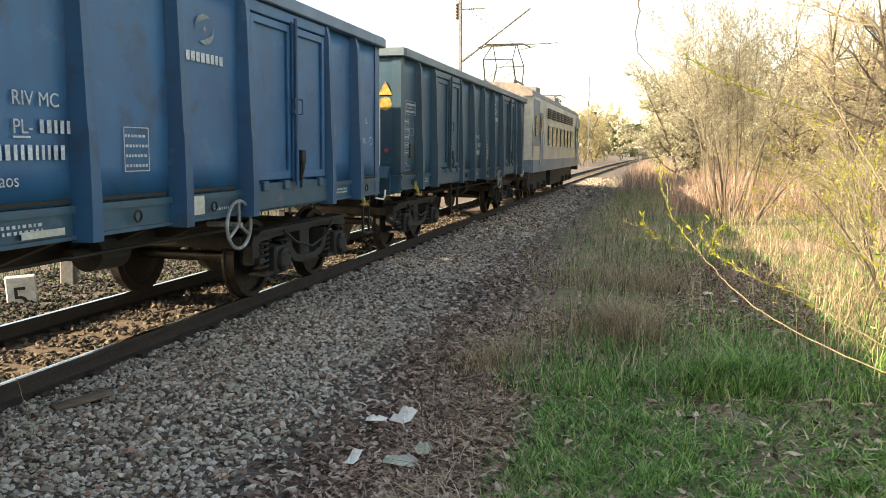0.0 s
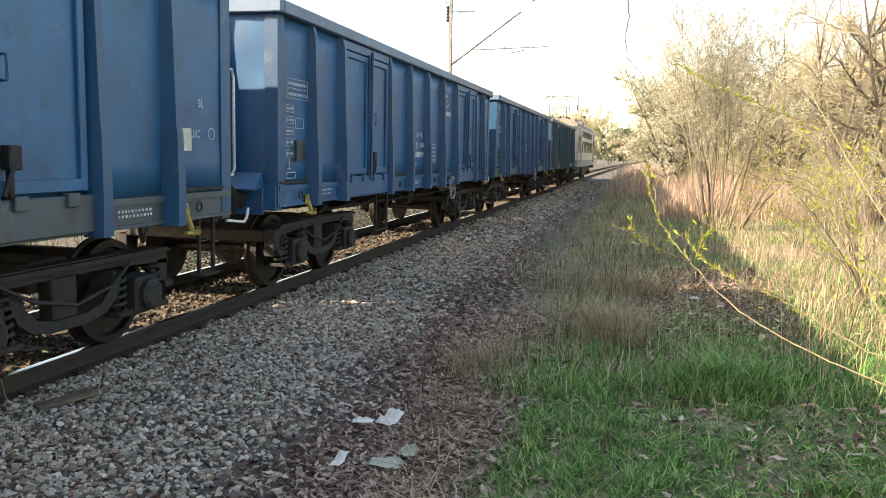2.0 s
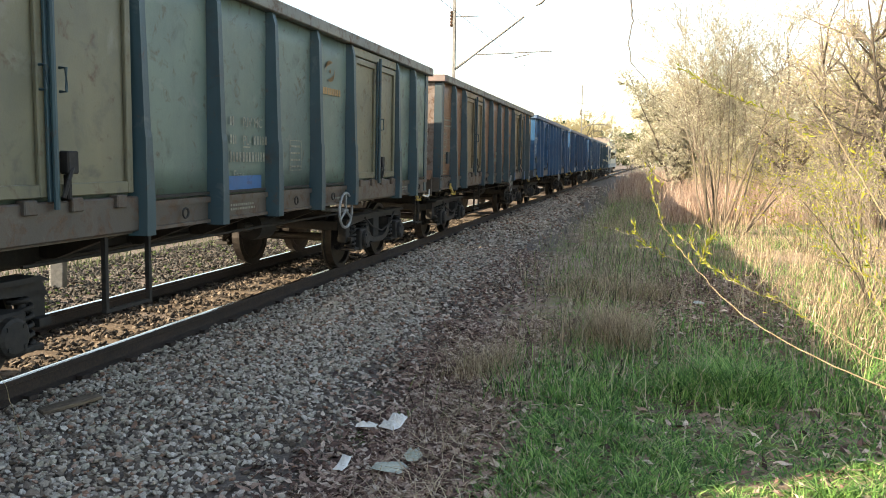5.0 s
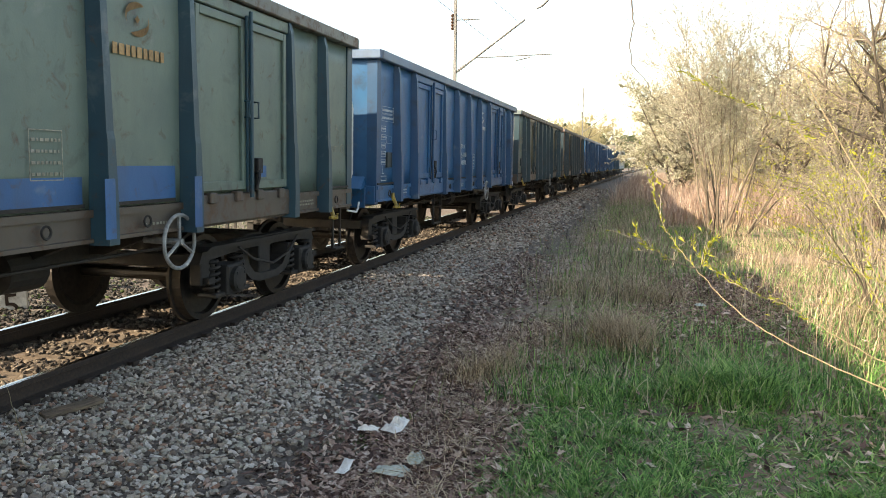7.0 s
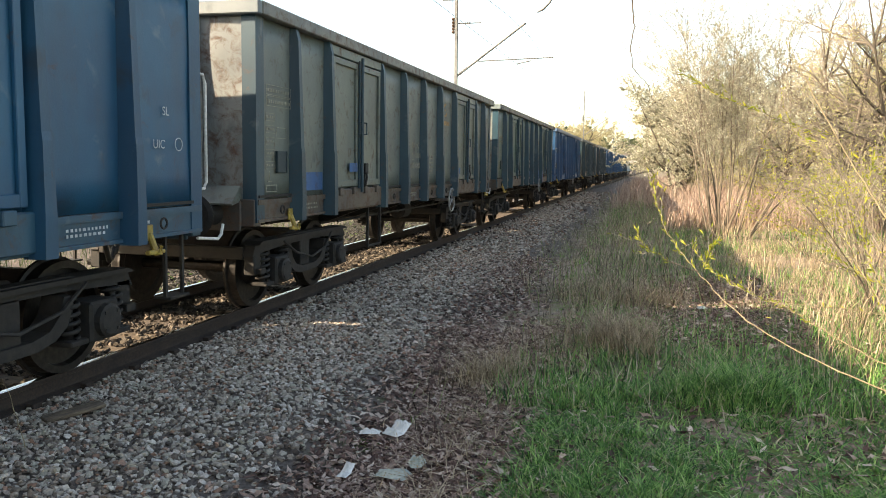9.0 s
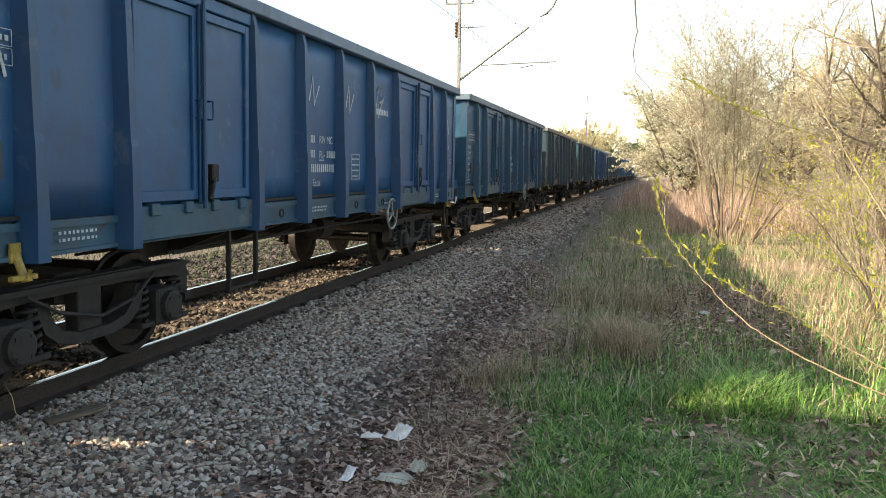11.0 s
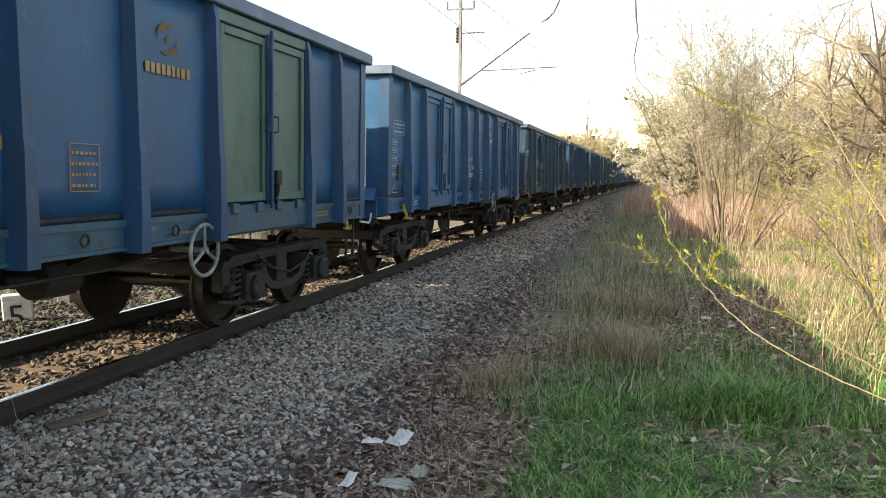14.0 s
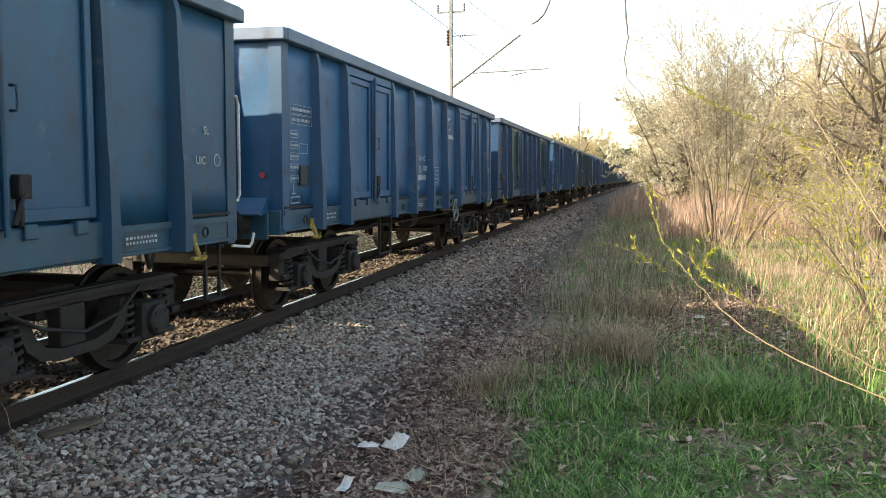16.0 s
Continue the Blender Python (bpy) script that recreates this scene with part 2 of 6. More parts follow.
# ---- building helpers ----
def part(name, bm, material, parent=None, label="", smooth=False):
    me = bpy.data.meshes.new(name)
    bm.to_mesh(me)
    bm.free()
    for m in (material if isinstance(material, (list, tuple)) else [material]):
        me.materials.append(m)
    if smooth:
        for p in me.polygons:
            p.use_smooth = True
    ob = new(name, me)
    if parent is not None:
        ob.parent = parent
    if label:
        tagged(ob, label)
    return ob


def mesh_thing(name, verts, faces, material, parent=None, label="", smooth=False):
    me = bpy.data.meshes.new(name)
    me.from_pydata(verts, [], faces)
    for m in (material if isinstance(material, (list, tuple)) else [material]):
        me.materials.append(m)
    if smooth:
        me.polygons.foreach_set("use_smooth", [True] * len(me.polygons))
    me.update()
    ob = new(name, me)
    if parent is not None:
        ob.parent = parent
    if label:
        tagged(ob, label)
    return ob


def box(bm, x0, x1, y0, y1, z0, z1, bevel=0.0):
    vs = [bm.verts.new(c) for c in ((x0, y0, z0), (x1, y0, z0), (x1, y1, z0), (x0, y1, z0), (x0, y0, z1), (x1, y0, z1), (x1, y1, z1), (x0, y1, z1))]
    fs = [bm.faces.new([vs[i] for i in f]) for f in ((0, 3, 2, 1), (4, 5, 6, 7), (0, 1, 5, 4), (1, 2, 6, 5), (2, 3, 7, 6), (3, 0, 4, 7))]
    if bevel:
        es = list({e for f in fs for e in f.edges})
        bmesh.ops.bevel(bm, geom=es, offset=bevel, segments=1, affect="EDGES")
    return bm


def boxes(*rows, bevel=0.0):
    bm = bmesh.new()
    for r in rows:
        box(bm, *r, bevel=bevel)
    return bm


def prism(bm, outline, axis, a, b):
    """Extrude an outline (pairs) along an axis from a to b."""
    def at(p, q, c):
        return {"x": (c, p, q), "y": (p, c, q), "z": (p, q, c)}[axis]
    one = [bm.verts.new(at(p, q, a)) for p, q in outline]
    two = [bm.verts.new(at(p, q, b)) for p, q in outline]
    n = len(outline)
    bm.faces.new(one)
    bm.faces.new(two[::-1])
    for i in range(n):
        j = (i + 1) % n
        bm.faces.new((one[j], one[i], two[i], two[j]))
    bmesh.ops.recalc_face_normals(bm, faces=bm.faces[:])
    return bm


def turned(bm, profile, axis="x", n=20, centre=(0, 0, 0)):
    """A body of revolution: profile of (along, radius) about an axis."""
    rings = []
    for along, rad in profile:
        ring = []
        for k in range(n):
            a = 2 * math.pi * k / n
            c, s = rad * math.cos(a), rad * math.sin(a)
            p = {"x": (along, c, s), "y": (c, along, s), "z": (c, s, along)}[axis]
            ring.append(bm.verts.new([p[i] + centre[i] for i in range(3)]))
        rings.append(ring)
    for r0, r1 in zip(rings, rings[1:]):
        for k in range(n):
            bm.faces.new((r0[k], r0[(k + 1) % n], r1[(k + 1) % n], r1[k]))
    bm.faces.new(rings[0][::-1])
    bm.faces.new(rings[-1])
    bmesh.ops.recalc_face_normals(bm, faces=bm.faces[:])
    return bm


def tube_data(points, radii, n=6, base=0):
    """Vertices and faces of a tapering tube along points."""
    verts, faces = [], []
    pts = [Vector(p) for p in points]
    for i, p in enumerate(pts):
        d = (pts[min(i + 1, len(pts) - 1)] - pts[max(i - 1, 0)])
        d = d.normalized() if d.length > 1e-9 else Vector((0, 0, 1))
        u = d.cross(Vector((0.31, 0.11, 0.94)))
        if u.length < 0.05:
            u = d.cross(Vector((1, 0, 0)))
        u.normalize()
        w = d.cross(u)
        r = radii[i] if isinstance(radii, (list, tuple)) else radii
        for k in range(n):
            a = 2 * math.pi * k / n
            verts.append(p + u * (r * math.cos(a)) + w * (r * math.sin(a)))
    for i in range(len(pts) - 1):
        for k in range(n):
            a, b = base + i * n + k, base + i * n + (k + 1) % n
            faces.append((a, b, b + n, a + n))
    faces.append(tuple(base + k for k in range(n))[::-1])
    faces.append(tuple(base + (len(pts) - 1) * n + k for k in range(n)))
    return verts, faces


def tube(bm, points, radii, n=8):
    vs, fs = tube_data(points, radii, n)
    made = [bm.verts.new(v) for v in vs]
    for f in fs:
        bm.faces.new([made[i] for i in f])
    return bm


def ring(bm, centre, radius, thick, axis="x", n=24, m=6):
    """A torus."""
    grid = []
    for i in range(n):
        a = 2 * math.pi * i / n
        row = []
        for j in range(m):
            b = 2 * math.pi * j / m
            rr, h = radius + thick * math.cos(b), thick * math.sin(b)
            p = {"x": (h, rr * math.cos(a), rr * math.sin(a)), "y": (rr * math.cos(a), h, rr * math.sin(a)), "z": (rr * math.cos(a), rr * math.sin(a), h)}[axis]
            row.append(bm.verts.new([p[k] + centre[k] for k in range(3)]))
        grid.append(row)
    for i in range(n):
        for j in range(m):
            bm.faces.new((grid[i][j], grid[(i + 1) % n][j], grid[(i + 1) % n][(j + 1) % m], grid[i][(j + 1) % m]))
    bmesh.ops.recalc_face_normals(bm, faces=bm.faces[:])
    return bm


# ---- the line of the track: a very wide right-hand curve ----
TRACK_X, BEND = -5.334, 0.00012
SLEEPER_TOP = -0.172              # below the rail head
RAIL_Z = -0.115                  # rail head, in the world


def on_track(s, off=0.0, z=0.0):
    a = BEND * s
    return Vector((TRACK_X + (1 - math.cos(a)) / BEND + off * math.cos(a), math.sin(a) / BEND - off * math.sin(a), z))


def track_pose(s, z=0.0):
    return pose(*on_track(s, 0, z), 0, 0, -math.degrees(BEND * s))


# ---- ground ----
def ground_height(x, y):
    """Ballast bed round the track, a shallow dip beside it, then the grassy verge."""
    d = x - (TRACK_X + 0.5 * BEND * y * max(y, 0))
    knots = [(-60, -0.55), (-9.5, -0.5), (-5.2, -0.44), (-3.2, -0.34), (-1.9, -0.30), (1.9, -0.30), (2.35, -0.31), (3.3, -0.36), (3.75, -0.37), (4.3, -0.26), (5.2, -0.16), (7.5, -0.10), (12, -0.05), (60, 0.0)]
    if d <= knots[0][0]:
        return knots[0][1]
    for (a, za), (b, zb) in zip(knots, knots[1:]):
        if d <= b:
            f = (d - a) / (b - a)
            f = f * f * (3 - 2 * f)
            h = za + (zb - za) * f
            break
    else:
        h = knots[-1][1]
    bump = 0.02 * noise.noise((x * 1.7, y * 1.7, 0.3)) + 0.05 * noise.noise((x * 0.4, y * 0.4, 4.0)) * min(1, max(0, abs(d) - 2.5) / 3)
    return h + bump


def make_ground():
    def steps(fine0, fine1, step, far):
        v = list(np.arange(fine0, fine1 + 1e-6, step))
        k, g = v[-1], step
        while k < far:
            g *= 1.35
            k += g
            v.append(k)
        k, g, low = v[0], step, []
        while k > -far:
            g *= 1.35
            k -= g
            low.append(k)
        return low[::-1] + v
    xs, ys = steps(-9.0, 6.0, 0.16, 3000), steps(0.0, 26.0, 0.22, 3000)
    verts = [(x, y, ground_height(x, y)) for y in ys for x in xs]
    n = len(xs)
    faces = [(j * n + i, j * n + i + 1, (j + 1) * n + i + 1, (j + 1) * n + i) for j in range(len(ys) - 1) for i in range(n - 1)]
    g = mesh_thing("ground", verts, faces, SOIL, smooth=True)
    return tagged(g, "brown soil verge with leaf mould and mossy patches", "ground", kind="structure")


make_ground()


# ---- track ----
RAIL_PROFILE = [(-0.075, -0.172), (0.075, -0.172), (0.075, -0.160), (0.012, -0.140), (0.0085, -0.125), (0.0085, -0.052), (0.036, -0.040), (0.036, -0.010), (0.028, -0.001), (0.0, 0.0), (-0.028, -0.001), (-0.036, -0.010), (-0.036, -0.040), (-0.0085, -0.052), (-0.0085, -0.125), (-0.012, -0.140), (-0.075, -0.160)]


def make_track():
    track = tagged(new("railway_track"), "single railway track, rusty rails on weathered wooden sleepers", "railway track", kind="structure")
    track.matrix_basis = pose(0, 0, RAIL_Z)
    ss = list(np.arange(-60, 420, 6.0))
    for side in (-1, 1):
        verts, faces, mats = [], [], []
        n = len(RAIL_PROFILE)
        for s in ss:
            for u, z in RAIL_PROFILE:
                verts.append(on_track(s, side * 0.7535 + u, z))
        for i in range(len(ss) - 1):
            for k in range(n):
                a, b = i * n + k, i * n + (k + 1) % n
                faces.append((a, a + n, b + n, b))
                mats.append(1 if k in (8, 9) else 0)
        rail = mesh_thing("rail", verts, faces, [RAILRUST, RAILTOP], track, "rust-brown rail with a polished running head")
        rail.data.polygons.foreach_set("material_index", mats)
    rng = random.Random(4)
    shapes = []
    for k in range(4):
        bm = box(bmesh.new(), -1.3, 1.3, -0.125, 0.125, -0.15, 0.0, bevel=0.012)
        for v in bm.verts:
            v.co += Vector((rng.uniform(-0.02, 0.02), rng.uniform(-0.006, 0.006), rng.uniform(-0.004, 0.002)))
        me = bpy.data.meshes.new("sleeper")
        bm.to_mesh(me)
        bm.free()
        me.materials.append(SLEEPER)
        shapes.append(me)
    plate = boxes((-0.09, 0.09, -0.075, 0.075, 0.0, 0.018), (-0.155, -0.085, -0.05, 0.05, 0.0, 0.045), (0.085, 0.155, -0.05, 0.05, 0.0, 0.045), bevel=0.006)
    plate_me = bpy.data.meshes.new("chair_plate")
    plate.to_mesh(plate_me)
    plate.free()
    plate_me.materials.append(RAILRUST)
    far_v, far_f = [], []
    s = -8.0
    while s < 330:
        m = track_pose(s, SLEEPER_TOP - 0.006) @ pose(rng.uniform(-.02, .02), 0, 0, 0, 0, rng.uniform(-.6, .6))
        if s < 64:
            ob = new("sleeper", shapes[rng.randrange(4)])
            ob.parent, ob.matrix_basis = track, m
            if s < 30:
                for side in (-1, 1):
                    pl = new("rail_fastening", plate_me)
                    pl.parent, pl.matrix_basis = ob, pose(side * 0.7535, 0, 0.002)
        else:
            b0 = len(far_v)
            far_v += [m @ Vector(c) for c in ((-1.3, -.125, -.15), (1.3, -.125, -.15), (1.3, .125, -.15), (-1.3, .125, -.15), (-1.3, -.125, 0), (1.3, -.125, 0), (1.3, .125, 0), (-1.3, .125, 0))]
            far_f += [tuple(b0 + i for i in f) for f in ((4, 5, 6, 7), (0, 1, 5, 4), (1, 2, 6, 5), (2, 3, 7, 6), (3, 0, 4, 7))]
        s += 0.62
    tagged(mesh_thing("far_sleepers", far_v, far_f, SLEEPER, track), kind="stuff")


make_track()


# ---- ballast stones ----
def stone_shapes(rng, n=10):
    shapes = []
    for _ in range(n):
        bm = bmesh.new()
        bmesh.ops.create_icosphere(bm, subdivisions=1, radius=1.0)
        for v in bm.verts:
            v.co *= rng.uniform(0.85, 1.2)
        # flatten a few sides to get broken faces
        for _ in range(6):
            d = Vector((rng.gauss(0, 1), rng.gauss(0, 1), rng.gauss(0, 1))).normalized()
            for v in bm.verts:
                k = v.co.dot(d)
                if k > 0.45:
                    v.co -= d * (k - 0.45)
        bm.verts.ensure_lookup_table()
        shapes.append((np.array([v.co[:] for v in bm.verts]), [tuple(v.index for v in f.verts) for f in bm.faces]))
        bm.free()
    return shapes


def scatter(name, shapes, places, material, label, category):
    """Join many small rigid pieces into one object. places: (matrix 3x3, translation, shape index)."""
    vs, fs, base = [], [], 0
    for m3, tr, k in places:
        v, f = shapes[k]
        vs.append(v @ m3.T + tr)
        fs.extend([tuple(base + i for i in q) for q in f])
        base += len(v)
    ob = mesh_thing(name, np.concatenate(vs).tolist(), fs, material)
    return tagged(ob, label, category, kind="stuff")


def spin(rng, sx, sy, sz):
    e = Euler((rng.uniform(-.5, .5), rng.uniform(-.5, .5), rng.uniform(0, 6.28)))
    return np.array(e.to_matrix()) @ np.diag((sx, sy, sz))


def make_ballast():
    rng = random.Random(11)
    shapes = stone_shapes(rng, 14)
    places = []

    def lay(x0, x1, y0, y1, per, size, keep=lambda x, y: 1.0):
        for _ in range(int((x1 - x0) * (y1 - y0) * per)):
            x, y = rng.uniform(x0, x1), rng.uniform(y0, y1)
            if rng.random() > keep(x, y):
                continue
            a = size * rng.choice((0.6, 0.75, 0.9, 1.0, 1.2, 1.45))
            z = ground_height(x, y) + a * rng.uniform(0.05, 0.5)
            places.append((spin(rng, a * rng.uniform(.8, 1.3), a, a * rng.uniform(.55, .85)), np.array((x, y, z)), rng.randrange(14)))

    def shoulder(x, y):
        edge = -2.35 - 0.014 * y + 0.5 * noise.noise((x * 1.2, y * 0.5, 9.0))
        return 1.0 if x < edge else max(0.0, 1.0 - (x - edge) / 0.75) * 0.40 + (0.05 if x < -1.0 else 0)

    def between(x, y):
        # crushed stone stays low between the sleepers
        k = ((y + 8.0) % 0.62)
        return 1.0 if 0.13 < k < 0.49 else 0.16
    lay(-4.5, -0.9, 3.0, 9.0, 1300, 0.0235, shoulder)
    lay(-4.5, -0.9, 9.0, 17.0, 640, 0.029, shoulder)
    lay(-4.5, -1.2, 17.0, 34.0, 200, 0.042, shoulder)
    lay(-4.4, -1.5, 34.0, 60.0, 60, 0.06, shoulder)
    scatter("ballast", shapes, places, STONE, "grey crushed stone ballast along the track", "gravel")
    places.clear()
    # these stones carry shade in their colour
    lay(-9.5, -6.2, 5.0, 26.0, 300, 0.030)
    scatter("far_side_ballast", shapes, places, SHADESTONE, "grey crushed stone ballast beyond the far rail, coloured dark for shade", "gravel")
    places.clear()
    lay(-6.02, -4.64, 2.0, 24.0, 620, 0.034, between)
    scatter("stained_ballast", shapes, places, DARKSTONE, "dark brown crushed stone between and behind the rails", "gravel")


make_ballast()


# ---- wagons ----
PITCH, HALF = 14.04, 6.46
AFT = pose(0, -0.1, 0)            # doors, posts and bogies sit a little behind the middle
SKIN = 1.350                     # side sheets, from the wagon's middle
POSTS = [-5.57, -4.57, -2.50, -1.30, -0.10, 1.10, 2.30, 4.37, 5.37]
DOORS = [(-4.57, -2.50), (2.30, 4.37)]
FLOOR_Z, TOP_Z = 1.24, 3.27
STEP_Y = -2.55


def post_mesh():
    """A pressed side post that deepens towards the floor, with a slight kink at half height; faces +x, base at the solebar."""
    bm = bmesh.new()
    levels = [(0.95, 0.158, 0.060), (1.24, 0.162, 0.056), (1.74, 0.150, 0.046), (1.80, 0.140, 0.043), (3.00, 0.104, 0.036), (3.13, 0.070, 0.034)]
    rings = []
    for z, depth, half in levels:
        rings.append([bm.verts.new(c) for c in ((0, -half - 0.022, z), (depth, -half, z), (depth, half, z), (0, half + 0.022, z))])
    for a, b in zip(rings, rings[1:]):
        for k in range(3):
            bm.faces.new((a[k], a[k + 1], b[k + 1], b[k]))
    bm.faces.new(rings[0])
    bm.faces.new(rings[-1][::-1])
    bmesh.ops.recalc_face_normals(bm, faces=bm.faces[:])
    me = bpy.data.meshes.new("side_post")
    bm.to_mesh(me)
    bm.free()
    me.materials.append(PAINT)
    return me


def leaf_mesh():
    """One door leaf: a sheet with a raised frame; 0.92 wide, faces +x."""
    bm = boxes((0.0, 0.02, -0.455, 0.455, 1.30, 2.98),
               (0.02, 0.055, -0.455, -0.385, 1.30, 2.98), (0.02, 0.055, 0.385, 0.455, 1.30, 2.98),
               (0.02, 0.055, -0.385, 0.385, 2.90, 2.98), (0.02, 0.055, -0.385, 0.385, 1.30, 1.39))
    bmesh.ops.bevel(bm, geom=bm.edges[:], offset=0.006, segments=1, affect="EDGES")
    me = bpy.data.meshes.new("door_leaf")
    bm.to_mesh(me)
    bm.free()
    me.materials.append(PAINT)
    return me


def sheet_mesh():
    """A long side sheet, gently dished between the posts by use; faces +x."""
    nz = 7
    ys = sorted(set([round(-HALF + 0.01 + i * (2 * HALF - 0.02) / 96, 4) for i in range(97)]))
    vs, fs = [], []
    for j in range(nz + 1):
        z = FLOOR_Z - 0.02 + (3.16 - FLOOR_Z) * j / nz
        for y in ys:
            d = 0.012 * noise.noise((y * 1.1, z * 1.3, 2.0)) + 0.006 * noise.noise((y * 3, z * 3, 7.0))
            vs.append((d, y, z))
    n = len(ys)
    fs = [(j * n + i, j * n + i + 1, (j + 1) * n + i + 1, (j + 1) * n + i) for j in range(nz) for i in range(n - 1)]
    base = len(vs)
    vs += [(-0.03, y, z) for (_, y, z) in vs]
    fs += [tuple(base + i for i in f[::-1]) for f in list(fs)]
    rim = [i for i in range(n)] + [j * n + n - 1 for j in range(1, nz + 1)] + [nz * n + i for i in range(n - 2, -1, -1)] + [j * n for j in range(nz - 1, 0, -1)]
    fs += [(rim[(i + 1) % len(rim)], rim[i], base + rim[i], base + rim[(i + 1) % len(rim)]) for i in range(len(rim))]
    me = bpy.data.meshes.new("side_sheet")
    me.from_pydata(vs, [], fs)
    me.polygons.foreach_set("use_smooth", [True] * len(me.polygons))
    me.materials.append(PAINT)
    return me


def shared(name, me, parent, m, label="", col=None):
    ob = new(name, me)
    ob.parent, ob.matrix_basis = parent, m
    if label:
        tagged(ob, label)
    return ob


def to_mesh(name, bm, material, smooth=False):
    me = bpy.data.meshes.new(name)
    bm.to_mesh(me)
    bm.free()
    me.materials.append(material)
    if smooth:
        me.polygons.foreach_set("use_smooth", [True] * len(me.polygons))
    return me


def wheelset_mesh():
    bm = bmesh.new()
    turned(bm, [(-0.98, 0.065), (0.98, 0.065)], "x", 12)
    for s in (-1, 1):
        prof = [(0.676, 0.1), (0.676, 0.20), (0.70, 0.36), (0.682, 0.40), (0.682, 0.490), (0.712, 0.490), (0.722, 0.464), (0.82, 0.458), (0.82, 0.40), (0.765, 0.385), (0.755, 0.20), (0.80, 0.17), (0.84, 0.15), (0.84, 0.09)]
        turned(bm, [(s * a, r) for a, r in prof], "x", 32)
    return to_mesh("wheelset", bm, TREAD)


def bogie_frame_mesh():
    """Cast side frames with a sagging belly, cross bolster and headstocks."""
    bm = bmesh.new()
    for s in (-1, 1):
        x0, x1 = sorted((s * 0.95, s * 1.08))
        # top beam, sagging lower member, pedestals beside the axleboxes, middle web
        prism(bm, [(-1.42, 0.66), (-1.36, 0.78), (-0.6, 0.84), (0.6, 0.84), (1.36, 0.78), (1.42, 0.66), (1.2, 0.69), (0.55, 0.73), (-0.55, 0.73), (-1.2, 0.69)], "x", x0, x1)
        belly = [(-0.62, 0.62), (-0.55, 0.47), (-0.42, 0.38), (-0.22, 0.335), (0.22, 0.335), (0.42, 0.38), (0.55, 0.47), (0.62, 0.62), (0.62, 0.70), (0.52, 0.70), (0.47, 0.56), (0.36, 0.46), (0.18, 0.42), (-0.18, 0.42), (-0.36, 0.46), (-0.47, 0.56), (-0.52, 0.70), (-0.62, 0.70)]
        prism(bm, belly, "x", s * 0.93, s * 1.13)
        for e in (-1, 1):
            box(bm, x0, x1, e * 1.30 - 0.09, e * 1.30 + 0.09, 0.44, 0.72, 0.01)
            box(bm, min(s * 0.93, s * 1.15), max(s * 0.93, s * 1.15), e * 1.30 - 0.06, e * 1.30 + 0.06, 0.46, 0.52)
        box(bm, x0, x1, -0.14, 0.14, 0.40, 0.75, 0.01)
        prism(bm, [(-1.38, 0.79), (1.38, 0.79), (1.28, 0.83), (-1.28, 0.83)], "x", s * 0.92, s * 1.14)
    box(bm, -0.95, 0.95, -0.22, 0.22, 0.62, 0.86, 0.02)
    for e in (-1, 1):
        box(bm, -0.95, 0.95, e * 1.36 - 0.05, e * 1.36 + 0.05, 0.62, 0.76, 0.01)
    turned(bm, [(0.86, 0.24), (1.07, 0.24)], "z", 18)
    return to_mesh("bogie_frame", bm, UNDER)


def axlebox_mesh():
    bm = bmesh.new()
    box(bm, 0.93, 1.20, -0.17, 0.17, 0.30, 0.62, 0.02)
    turned(bm, [(1.20, 0.14), (1.245, 0.135), (1.26, 0.11), (1.265, 0.02)], "x", 18, (0, 0, 0.46))
    for k in range(4):
        a = math.pi / 4 + k * math.pi / 2
        box(bm, 1.24, 1.268, 0.10 * math.cos(a) - .014, 0.10 * math.cos(a) + .014, 0.46 + 0.10 * math.sin(a) - .014, 0.46 + 0.10 * math.sin(a) + .014)
    for e in (-1, 1):
        box(bm, 0.95, 1.17, e * 0.26 - 0.10, e * 0.26 + 0.10, 0.30, 0.345, 0.008)
    return to_mesh("axlebox", bm, UNDER)


def spring_mesh():
    pts = []
    turns, n = 5, 12
    for i in range(turns * n + 1):
        a = 2 * math.pi * i / n
        pts.append((0.075 * math.cos(a), 0.075 * math.sin(a), 0.345 + 0.33 * i / (turns * n)))
    bm = tube(bmesh.new(), pts, 0.019, 6)
    turned(bm, [(0.345, 0.035), (0.68, 0.035)], "z", 8)
    return to_mesh("coil_spring", bm, UNDER, True)


def make_bogie(parent, y, kit):
    b = tagged(new("bogie"), "dark grimy two-axle bogie with coil springs")
    b.parent, b.matrix_basis = parent, pose(0, y, RAIL_Z)
    shared("bogie_frame", kit["frame"], b, Matrix())
    for e in (-0.9, 0.9):
        shared("wheelset", kit["wheelset"], b, pose(0, e, 0.46))
        for s in (0, 180):
            shared("axlebox", kit["axlebox"], b, pose(0, e, 0, 0, 0, s))
            for d in (-0.26, 0.26):
                shared("coil_spring", kit["spring"], b, pose(1.06 if s == 0 else -1.06, e + d, 0))
    for s in (-1, 1):
        shared("brake_hose", kit["hose" if s > 0 else "hose2"], b, Matrix())
    return b


